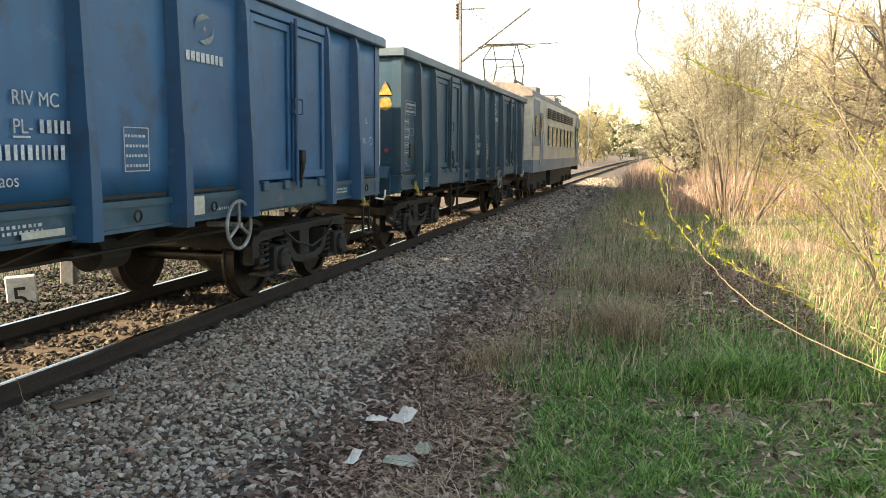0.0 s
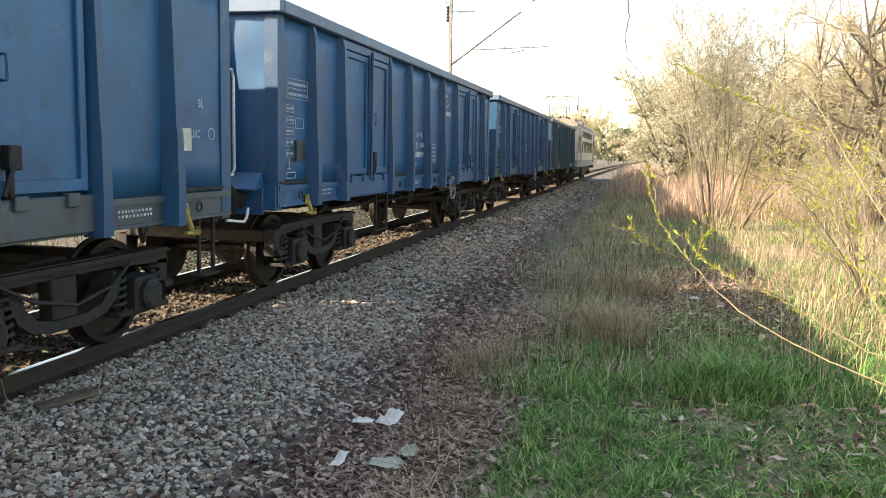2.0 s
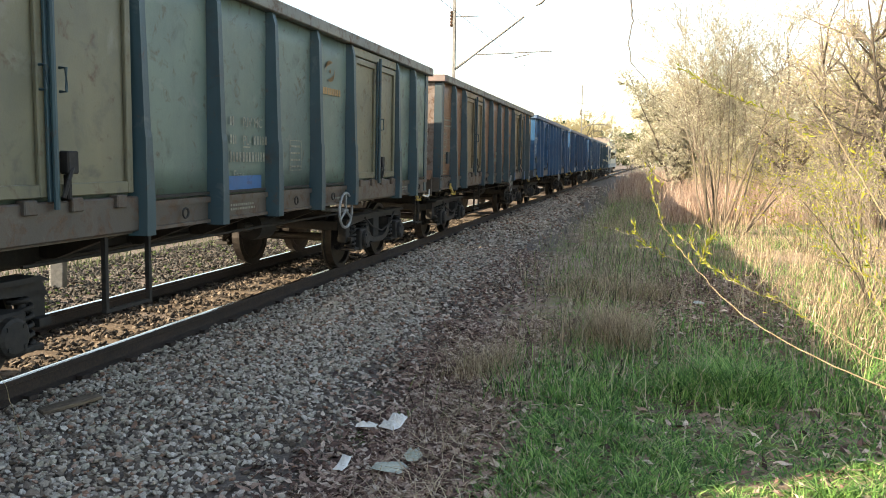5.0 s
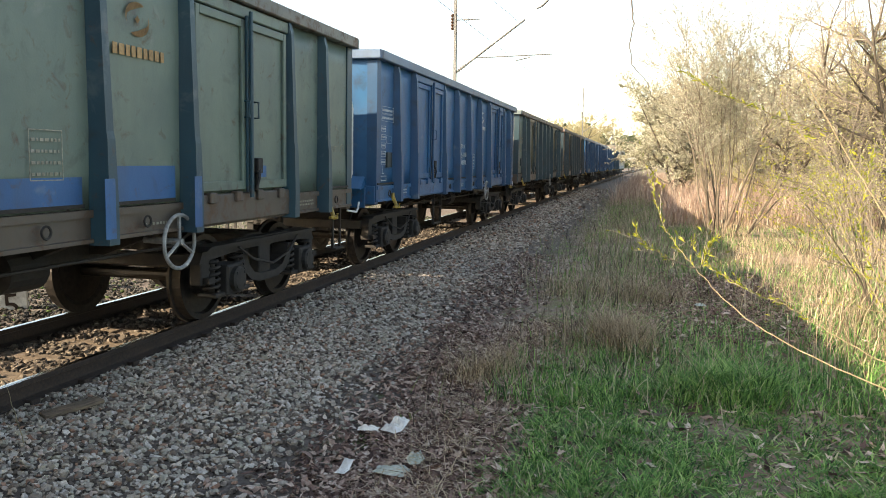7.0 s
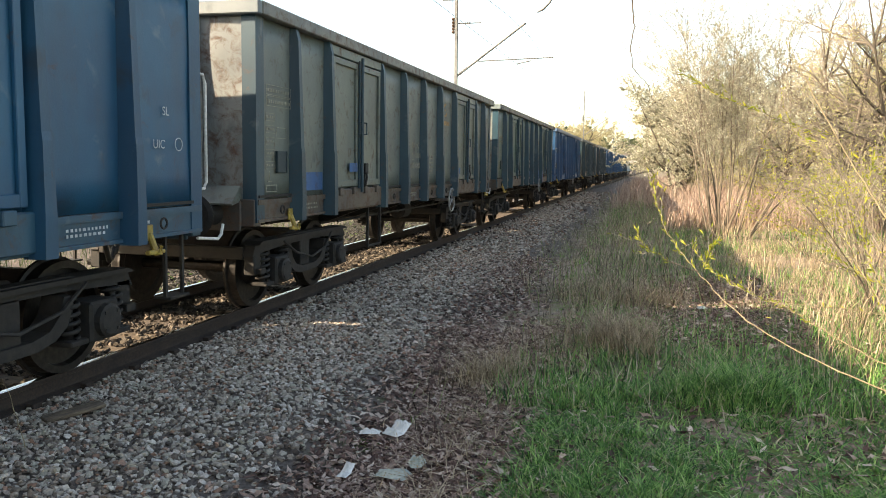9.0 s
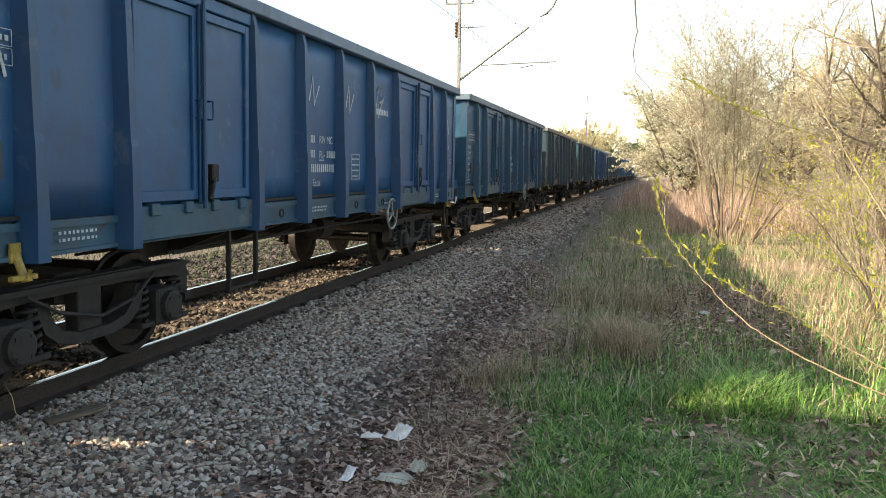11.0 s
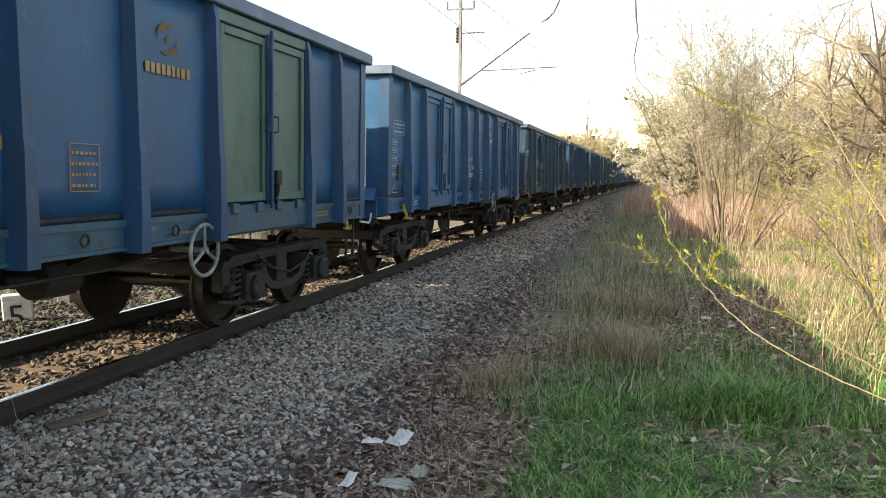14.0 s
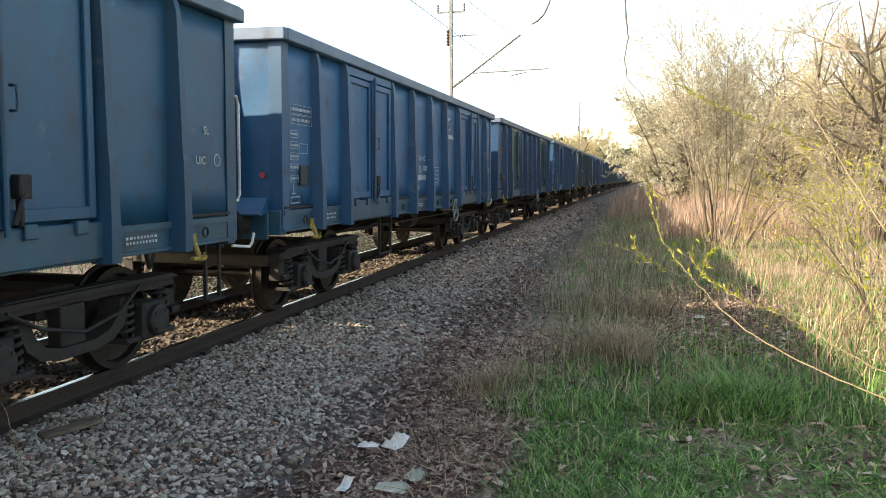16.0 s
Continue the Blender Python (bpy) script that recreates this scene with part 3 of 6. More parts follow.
def make_wagon():
    """One four-axle open wagon, its origin on the rails under its middle, +y ahead."""
    w = new("open_wagon")
    kit = {"frame": bogie_frame_mesh(), "wheelset": wheelset_mesh(), "axlebox": axlebox_mesh(), "spring": spring_mesh()}
    for key, s in (("hose", 1), ("hose2", -1)):
        pts = [(s * 1.15, -0.75, 0.78), (s * 1.17, -0.45, 0.62), (s * 1.18, 0, 0.52), (s * 1.17, 0.45, 0.60), (s * 1.15, 0.75, 0.78)]
        kit[key] = to_mesh("brake_hose", tube(bmesh.new(), pts, 0.016, 6), UNDER)
    half = HALF
    part("floor", boxes((-1.34, 1.34, -half + .02, half - .02, FLOOR_Z - 0.06, FLOOR_Z)), UNDER, w)
    # underframe: sills, bolsters and cross bearers
    bm = boxes((-0.35, -0.23, -half + .05, half - .05, 0.88, FLOOR_Z - .06), (0.23, 0.35, -half + .05, half - .05, 0.88, FLOOR_Z - .06), (-0.34, -0.24, -2.9, 2.7, 0.66, 0.88), (0.24, 0.34, -2.9, 2.7, 0.66, 0.88))
    for y in (-4.6, 4.4):
        box(bm, -1.28, 1.28, y - 0.2, y + 0.2, 0.95, FLOOR_Z - .06)
    for y in (-2.35, -1.15, 0, 1.15, 2.35):
        prism(bm, [(-1.28, 1.0), (-0.5, 0.70), (0.5, 0.70), (1.28, 1.0), (1.28, 1.17), (-1.28, 1.17)], "y", y - 0.05, y + 0.05)
    part("underframe", bm, UNDER, w)
    sheet, post, leaf = sheet_mesh(), post_mesh(), leaf_mesh()
    sole = to_mesh("solebar", prism(bmesh.new(), [(1.16, 0.97), (1.385, 0.97), (1.385, 1.0), (1.36, 1.003), (1.36, 1.157), (1.385, 1.16), (1.385, FLOOR_Z - .025), (1.16, FLOOR_Z - .025)], "y", -half + .005, half - .005), PAINT)
    bar = to_mesh("locking_bar", tube(box(bmesh.new(), 0.06, 0.085, -0.035, 0.035, 1.27, 3.02, 0.004), [(0.11, 0, 1.22), (0.11, 0, 3.06)], 0.022, 8), PAINT)
    bmh = tube(bmesh.new(), [(0.08, -0.09, 2.18), (0.14, -0.10, 2.18), (0.14, -0.10, 2.02), (0.08, -0.09, 2.02)], 0.012, 6)
    grip = to_mesh("door_handle", bmh, PAINT)
    bml = boxes((0.05, 0.13, 0.10, 0.21, 1.46, 1.62), (0.06, 0.11, 0.12, 0.16, 1.28, 1.46), bevel=0.01)
    tube(bml, [(0.12, 0.15, 1.5), (0.16, 0.06, 1.42), (0.15, 0.02, 1.30)], 0.016, 6)
    latch = to_mesh("door_latch", bml, UNDER)
    seat = to_mesh("door_hinge", boxes((0.02, 0.10, -0.06, 0.06, 1.19, 1.29), bevel=0.008), PAINT)
    rail = to_mesh("top_rail", boxes((SKIN - 0.045, SKIN + 0.112, -half - 0.02, half + 0.02, 3.13, TOP_Z), bevel=0.012), PAINT)
    lintel = to_mesh("door_lintel", boxes((0.0, 0.06, -1.0, 1.0, 3.0, 3.12), bevel=0.01), PAINT)
    sill = to_mesh("door_sill", boxes((0.0, 0.075, -1.0, 1.0, 0.99, 1.27), bevel=0.012), PAINT)
    step = prism(bmesh.new(), [(-0.30, 0.36), (0.30, 0.36), (0.30, 1.0), (0.265, 1.0), (0.265, 0.385), (-0.265, 0.385), (-0.265, 1.0), (-0.30, 1.0)], "x", 1.29, 1.33)
    step = to_mesh("step", step, UNDER)
    lash = to_mesh("lashing_ring", ring(bmesh.new(), (0.03, 0, 0), 0.045, 0.010, "x", 12, 5), UNDER)
    hook = bmesh.new()
    box(hook, 0.0, 0.03, -0.045, 0.045, -0.02, 0.11, 0.006)
    tube(hook, [(0.02, 0, 0.04), (0.06, 0, -0.06), (0.09, 0, -0.13), (0.12, 0, -0.12), (0.13, 0, -0.06)], [0.028, 0.028, 0.026, 0.022, 0.016], 8)
    box(hook, 0.05, 0.10, -0.11, 0.11, -0.13, -0.095, 0.008)
    hook = to_mesh("rope_hook", hook, YELLOW)
    strip = to_mesh("floor_strip", boxes((0.0, 0.022, -0.46, 0.46, 1.235, 1.262)), UNDER)
    for side in (0, 180):
        turn = pose(0, 0, 0, 0, 0, side)
        sk = turn @ pose(SKIN, 0, 0)
        shared("side_wall", sheet, w, sk)
        shared("solebar", sole, w, turn)
        shared("top_rail", rail, w, turn)
        for y in POSTS:
            shared("side_post", post, w, sk @ pose(0, y, 0))
        for y in (-5.98, -1.85, -0.675, 0.475, 1.65, 5.86):
            shared("floor_strip", strip, w, sk @ pose(0.012, y, 0))
        for a, b in DOORS:
            mid = (a + b) / 2
            shared("door_lintel", lintel, w, sk @ pose(0.005, mid, 0))
            shared("door_sill", sill, w, sk @ pose(0.012, mid, 0))
            for d in (-0.475, 0.475):
                lf = shared("door_leaf", leaf, w, sk @ pose(0.02, mid + d, 0))
                for h in (-0.25, 0.25):
                    shared("door_hinge", seat, lf, pose(0.0, h, 0))
                if d > 0:
                    shared("door_latch", latch, lf, pose(0, -0.475, 0), "dark steel latch")
            lb = shared("locking_bar", bar, w, sk @ pose(0.02, mid, 0))
            for d in (0, 0.19):
                shared("door_handle", grip, lb, pose(0, d, 0))
        for y in (STEP_Y, ):
            shared("step", step, w, turn @ pose(0, y, 0), "hanging steel step")
        for y in (-5.95, -1.85, 0.5, 1.65, 5.8):
            shared("lashing_ring", lash, w, turn @ pose(1.385, y, 1.09))
        for y in (-5.70, 5.62):
            shared("rope_hook", hook, w, turn @ pose(1.375, y, 0.98), "yellow-painted rope hook")
    # ends
    vs, fs = [], []
    for j in range(9):
        for i in range(15):
            px, pz = -SKIN - .005 + (2 * SKIN + .01) * i / 14, FLOOR_Z - 0.02 + 1.93 * j / 8
            vs.append((px, 0.05 * noise.noise((px * 1.7, pz * 1.7, 12.0)), pz))
    fs = [(j * 15 + i + 1, j * 15 + i, j * 15 + 15 + i, j * 15 + 16 + i) for j in range(8) for i in range(14)]
    vs += [(px, -0.05, pz) for px, _, pz in vs]
    fs += [tuple(135 + i for i in f[::-1]) for f in list(fs)]
    end = bpy.data.meshes.new("end_wall")
    end.from_pydata(vs, [], fs)
    end.polygons.foreach_set("use_smooth", [True] * len(end.polygons))
    end.materials.append(PAINT)
    stanch = to_mesh("end_stanchion", prism(bmesh.new(), [(-0.11, -0.01), (0.11, -0.01), (0.07, 0.11), (-0.07, 0.11)], "z", 1.0, 3.14), PAINT)
    corners = []
    for s in (-1, 1):
        corners.append(to_mesh("corner_post", prism(bmesh.new(), [(s * (SKIN + 0.02), -0.16), (s * (SKIN + 0.02), 0.02), (s * (SKIN - 0.14), 0.02), (s * (SKIN - 0.14), 0.0), (s * SKIN, 0.0), (s * SKIN, -0.16)], "z", 0.97, 3.16), PAINT))
    cap = to_mesh("end_top_rail", boxes((-SKIN - 0.10, SKIN + 0.10, -0.05, 0.10, 3.13, TOP_Z - 0.003), bevel=0.012), PAINT)
    head = to_mesh("headstock", boxes((-SKIN, SKIN, -0.12, 0.03, 0.93, FLOOR_Z - 0.02), (-1.2, -0.55, 0.03, 0.06, 0.88, 1.2), (0.55, 1.2, 0.03, 0.06, 0.88, 1.2), bevel=0.01), PAINT)
    gus = to_mesh("buffer_gusset", prism(bmesh.new(), [(-0.01, 1.20), (0.20, 1.16), (0.21, 1.18), (0.02, 1.36)], "x", -0.30, 0.30), PAINT)
    case = to_mesh("buffer_housing", turned(bmesh.new(), [(0.03, 0.17), (0.10, 0.165), (0.12, 0.125), (0.36, 0.12), (0.38, 0.10), (0.52, 0.095)], "y", 18), UNDER)
    disc = to_mesh("buffer_head", turned(bmesh.new(), [(0.50, 0.10), (0.525, 0.215), (0.545, 0.225), (0.568, 0.18), (0.572, 0.02)], "y", 24), UNDER)
    coup = bmesh.new()
    tube(coup, [(0, 0.0, 1.0), (0, 0.30, 1.0), (0, 0.40, 1.03), (0, 0.45, 1.0), (0, 0.41, 0.95)], [0.05, 0.045, 0.04, 0.035, 0.03], 8)
    tube(coup, [(0.06, 0.36, 0.98), (0.06, 0.57, 0.94)], 0.022, 6)
    tube(coup, [(-0.06, 0.36, 0.98), (-0.06, 0.57, 0.94)], 0.022, 6)
    tube(coup, [(-0.3, 0.55, 0.94), (0.3, 0.55, 0.94)], 0.02, 6)
    coup = to_mesh("screw_coupling", coup, UNDER)
    hosep = to_mesh("air_hose", tube(bmesh.new(), [(0.28, 0.03, 0.92), (0.28, 0.18, 0.80), (0.22, 0.32, 0.62), (0.14, 0.46, 0.62), (0.10, 0.56, 0.72)], 0.026, 8), BLACK)
    grab = to_mesh("handrail", tube(bmesh.new(), [(1.30, 0.02, 1.36), (1.30, 0.18, 1.36), (1.305, 0.21, 1.42), (1.305, 0.21, 2.34), (1.30, 0.18, 2.42), (1.30, 0.02, 2.42)], 0.015, 8), TUBEWHITE)
    shunt = to_mesh("shunter_handle", tube(bmesh.new(), [(1.30, 0.05, 0.90), (1.30, 0.42, 0.86), (1.30, 0.48, 0.90), (1.30, 0.52, 1.0)], 0.015, 8), TUBEWHITE)
    stirrup = bmesh.new()
    for d in (0.0, 0.26):
        box(stirrup, 1.26, 1.29, -0.20 - d, -0.17 - d, 0.40, 0.98)
    box(stirrup, 1.18, 1.34, -0.47, -0.16, 0.40, 0.42)
    stirrup = to_mesh("shunter_step", stirrup, UNDER)
    plate = to_mesh("lamp_bracket", boxes((0.55, 0.66, 0.112, 0.15, 1.92, 2.0), bevel=0.004), PAINT)
    for side in (0, 180):
        e = pose(0, 0, 0, 0, 0, side) @ pose(0, HALF, 0)
        shared("end_wall", end, w, e)
        for corner in corners:
            shared("corner_post", corner, w, e)
        shared("end_top_rail", cap, w, e)
        shared("headstock", head, w, e)
        for x in (-0.88, 0.88):
            shared("buffer_gusset", gus, w, e @ pose(x, 0, 0))
        for x in (-0.62, 0.62):
            shared("end_stanchion", stanch, w, e @ pose(x, 0, 0))
        for x in (-0.875, 0.875):
            bf = shared("buffer", case, w, e @ pose(x, -0.11, 1.06))
            shared("buffer_head", disc, bf, Matrix(), "round greased buffer head")
        shared("screw_coupling", coup, w, e @ pose(0, -0.11, 0))
        shared("air_hose", hosep, w, e @ pose(0, -0.11, 0))
        for fl in (0, 1):
            shared("lamp_bracket", plate, w, e @ pose(-1.2 * fl, 0, 0))
        shared("handrail", grab, w, e, "white tubular handrail")
        shared("shunter_handle", shunt, w, e, "white bent handle")
        shared("shunter_step", stirrup, w, e)
    # brakes
    whl = ring(bmesh.new(), (0, 0, 0), 0.235, 0.018, "x", 28, 7)
    for k in range(3):
        a = math.pi / 2 + k * 2 * math.pi / 3
        tube(whl, [(0, 0, 0), (0.0, 0.23 * math.cos(a), 0.23 * math.sin(a))], 0.016, 6)
    tube(whl, [(-0.35, 0, 0), (0.03, 0, 0)], 0.028, 8)
    whl = to_mesh("brake_handwheel", whl, WHEELGREY)
    shared("brake_handwheel", whl, w, pose(1.42, 2.10, 0.88), "pale round brake handwheel")
    shared("brake_handwheel", whl, w, pose(-1.42, -2.10, 0.88, 0, 0, 180), "pale round brake handwheel")
    part("brake_cylinder", turned(bmesh.new(), [(-0.55, 0.05), (-0.35, 0.06), (-0.34, 0.17), (0.05, 0.18), (0.08, 0.1)], "y", 18, (0.62, 1.2, 0.72)), UNDER, w)
    part("air_reservoir", turned(bmesh.new(), [(-0.55, 0.08), (-0.48, 0.17), (0.48, 0.17), (0.55, 0.08)], "y", 18, (-0.7, -1.0, 0.74)), UNDER, w)
    for rod, r in (([(0.05, -3.3, 0.60), (0.05, 3.3, 0.60)], 0.022), ([(0.45, -2.6, 0.68), (0.3, 0.8, 0.72)], 0.018), ([(-0.35, -3.0, 0.66), (-0.3, 2.8, 0.66)], 0.016), ([(1.05, -3.4, 0.78), (1.05, 3.0, 0.78)], 0.015)):
        part("brake_rod", tube(bmesh.new(), rod, r, 6), UNDER, w)
    for y in (-4.6, 4.4):
        make_bogie(w, y, kit)
    return w


PAINTED = {"side_wall", "side_post", "door_leaf", "locking_bar", "door_handle", "solebar", "top_rail", "door_lintel", "door_sill", "end_wall", "corner_post", "end_top_rail", "headstock", "buffer_gusset", "end_stanchion", "lamp_bracket", "door_hinge"}


def colour_wagon(w, wall, posts, doors, low, rust):
    for ob in w.children_recursive:
        kind = ob.name.split(".")[0]
        if kind not in PAINTED:
            continue
        c, r = tuple(0.75 * q for q in posts), rust * 0.8
        if kind in ("side_wall", "end_wall", "end_stanchion", "buffer_gusset"):
            c, r = wall, rust
        elif kind in ("door_leaf", "door_lintel"):
            c, r = doors, rust
        elif kind in ("solebar", "headstock", "door_sill", "door_hinge"):
            c, r = low, min(1.0, rust + 0.25)
        # ends of the faded wagons have lost most of their paint
        if kind in ("end_wall", "end_stanchion") and rust > 0.4:
            c, r = tuple(0.5 * q + 0.14 for q in wall), 0.8
        elif kind == "top_rail" and rust > 0.4:
            c, r = (0.13, 0.125, 0.11), 0.7
        # other top rails paled: dust, plus the sky's sheen put into the colour
        elif kind in ("top_rail", "end_top_rail"):
            c = tuple(0.55 * q + d for q, d in zip(wall, (0.085, 0.095, 0.11)))
        ob.color = (*c, r)


# markings: plain bars and frames of stencilled writing on the side facing +x
def bar_mesh(name, bars, x, material, axis="y"):
    """Thin plates; bars hold (y0, y1, z0, z1)."""
    bm = bmesh.new()
    for y0, y1, z0, z1 in bars:
        box(bm, x, x + 0.003, y0, y1, z0, z1)
    return to_mesh(name, bm, material)


def frame_bars(y0, y1, z0, z1, t=0.012):
    return [(y0, y1, z0, z0 + t), (y0, y1, z1 - t, z1), (y0, y0 + t, z0 + t, z1 - t), (y1 - t, y1, z0 + t, z1 - t)]


def dashes(rng, y0, y1, z, h, lo=0.015, hi=0.035, gap=0.022):
    out, y = [], y0
    while y < y1 - lo:
        d = min(rng.uniform(lo, hi), y1 - y)
        out.append((y, y + d, z, z + h))
        y += d + gap
    return out


def swirl_mesh(y, z, size, x, material):
    """Two curved wings round a small diamond, the plain shape of the operator's sign."""
    bm = bmesh.new()
    for flip in (1, -1):
        outer, inner = [], []
        for i in range(13):
            f = i / 12
            a = math.radians(205 - 150 * f)
            th = 0.50 * math.sin(math.pi * f) ** 0.8 + 0.02
            outer.append((y + flip * size * 1.15 * math.cos(a), z + flip * size * (0.9 * math.sin(a) + 0.10)))
            inner.append((y + flip * size * 1.15 * (1 - 0.35 * th) * math.cos(a), z + flip * size * ((1 - th) * 0.9 * math.sin(a) + 0.10)))
        vo, vi = [bm.verts.new((x, *p)) for p in outer], [bm.verts.new((x, *p)) for p in inner]
        for i in range(12):
            bm.faces.new((vo[i], vo[i + 1], vi[i + 1], vi[i]))
    d = size * 0.24
    bm.faces.new([bm.verts.new((x, y + u, z + v)) for u, v in ((-d, 0), (0, -d), (d, 0), (0, d))])
    bmesh.ops.solidify(bm, geom=bm.faces[:], thickness=0.003)
    return to_mesh("operator_sign", bm, material)


def letters(name, text, size, material, parent, m):
    cu = bpy.data.curves.new(name, "FONT")
    cu.body, cu.size, cu.extrude = text, size, 0.001
    tmp = new(name, cu)
    me = bpy.data.meshes.new_from_object(tmp)
    bpy.data.objects.remove(tmp)
    me.materials.append(material)
    return tagged(shared(name, me, parent, m), kind="stuff")


def mark_wagon(w, rng, material, sign_material, style):
    """Stencils of the side that faces the verge."""
    x = SKIN + 0.017
    up = AFT @ pose(x, 0, 0) @ Matrix(((0, 0, 1, 0), (1, 0, 0, 0), (0, 1, 0, 0), (0, 0, 0, 1)))
    # number block between the two middle posts
    letters("stencil_word", "RIV MC", 0.135, material, w, up @ pose(-0.60, 1.90, 0))
    rows = dashes(rng, -0.86, -0.74, 1.90, 0.09, 0.022, 0.03) + dashes(rng, -0.86, -0.74, 1.72, 0.09, 0.022, 0.03)
    letters("stencil_word", "PL-", 0.135, material, w, up @ pose(-0.60, 1.715, 0))
    letters("stencil_word", "Eaos", 0.125, material, w, up @ pose(-0.80, 1.37, 0))
    rows += dashes(rng, -0.36, -0.06, 1.72, 0.09, 0.022, 0.04, 0.03) + dashes(rng, -0.86, -0.10, 1.54, 0.10, 0.022, 0.04, 0.032)
    rows += [(-0.60, -0.45, 1.685, 1.698)]
    tagged(shared("stencil_number", bar_mesh("stencil_number", rows, x, material), w, AFT), kind="stuff")
    rows = frame_bars(0.52, 0.84, 1.44, 1.79, 0.007)
    for k in range(4):
        rows += dashes(rng, 0.54, 0.82, 1.475 + k * 0.078, 0.022, 0.015, 0.04, 0.015)
    tagged(shared("stencil_table", bar_mesh("stencil_table", rows, x, material), w, AFT), kind="stuff")
    # sign and the operator's lettering as bars
    if style != "none":
        shared("operator_sign", swirl_mesh(1.74, 2.70, 0.135, x + 0.002, sign_material), w, AFT)
        rows = dashes(rng, 1.42, 2.10, 2.40, 0.085, 0.045, 0.065, 0.022)
        tagged(shared("operator_lettering", bar_mesh("operator_lettering", rows, x, sign_material), w, AFT), kind="stuff")
    # rear corner: a column of small framed tables, marks on the front corner
    rows = frame_bars(-6.26, -5.66, 2.34, 2.45, 0.005) + frame_bars(-6.26, -5.66, 2.22, 2.33, 0.005)
    rows += dashes(rng, -6.23, -5.68, 2.375, 0.035, 0.012, 0.03, 0.02) + dashes(rng, -6.23, -5.68, 2.255, 0.035, 0.012, 0.03, 0.02)
    for k in range(5):
        z = 2.06 - k * 0.13
        rows += frame_bars(-6.28, -6.06, z, z + 0.085, 0.005) + dashes(rng, -6.26, -6.08, z + 0.03, 0.028, 0.012, 0.03, 0.018)
    rows += frame_bars(-6.02, -5.78, 1.88, 2.0, 0.005) + [(-6.2, -6.19, 1.42, 1.52), (-6.24, -6.15, 1.40, 1.412)] + frame_bars(-6.28, -6.02, 1.29, 1.37, 0.010)
    tagged(shared("stencil_column", bar_mesh("stencil_column", rows, x, material), w, pose(0, 0.02, 0)), kind="stuff")
    letters("stencil_word", "SL", 0.105, material, w, up @ pose(5.98, 2.0, 0))
    letters("stencil_word", "UIC", 0.105, material, w, up @ pose(5.84, 1.72, 0))
    shared("stencil_ring", to_mesh("stencil_ring", ring(bmesh.new(), (x, 6.22, 1.76), 0.055, 0.004, "x", 18, 4), material), w, AFT)
    for rows in (dashes(rng, -5.2, -4.8, 1.06, 0.022) + dashes(rng, -5.2, -4.8, 1.11, 0.022), dashes(rng, 4.75, 5.2, 1.06, 0.022) + dashes(rng, 4.75, 5.2, 1.10, 0.022), dashes(rng, 5.55, 5.75, 1.10, 0.025), dashes(rng, 1.75, 2.1, 1.05, 0.022), dashes(rng, -0.9, -0.4, 1.06, 0.022) + dashes(rng, -0.9, -0.4, 1.10, 0.022)):
        tagged(shared("solebar_stencil", bar_mesh("solebar_stencil", rows, 1.389, material), w, AFT), kind="stuff")
    lh = shared("label_holder", to_mesh("label_holder", boxes((x - .005, x + 0.02, -5.92, -5.68, 1.50, 1.74), (x + .02, x + .03, -5.92, -5.90, 1.50, 1.74), (x + .02, x + .03, -5.70, -5.68, 1.50, 1.74), bevel=0.003), PAINT), w, AFT)
    lh.color = (0.012, 0.03, 0.04, 0.3)


BLUE = (0.009, 0.092, 0.222)
BLUE2 = (0.009, 0.097, 0.226)
DEEP = (0.006, 0.072, 0.182)
TEAL = (0.005, 0.074, 0.152)
SLATE = (0.016, 0.075, 0.125)
OCHRE = (0.195, 0.095, 0.048)
GREEN = (0.104, 0.148, 0.128)
GREY = (0.118, 0.138, 0.126)
BROWN = (0.075, 0.060, 0.05)

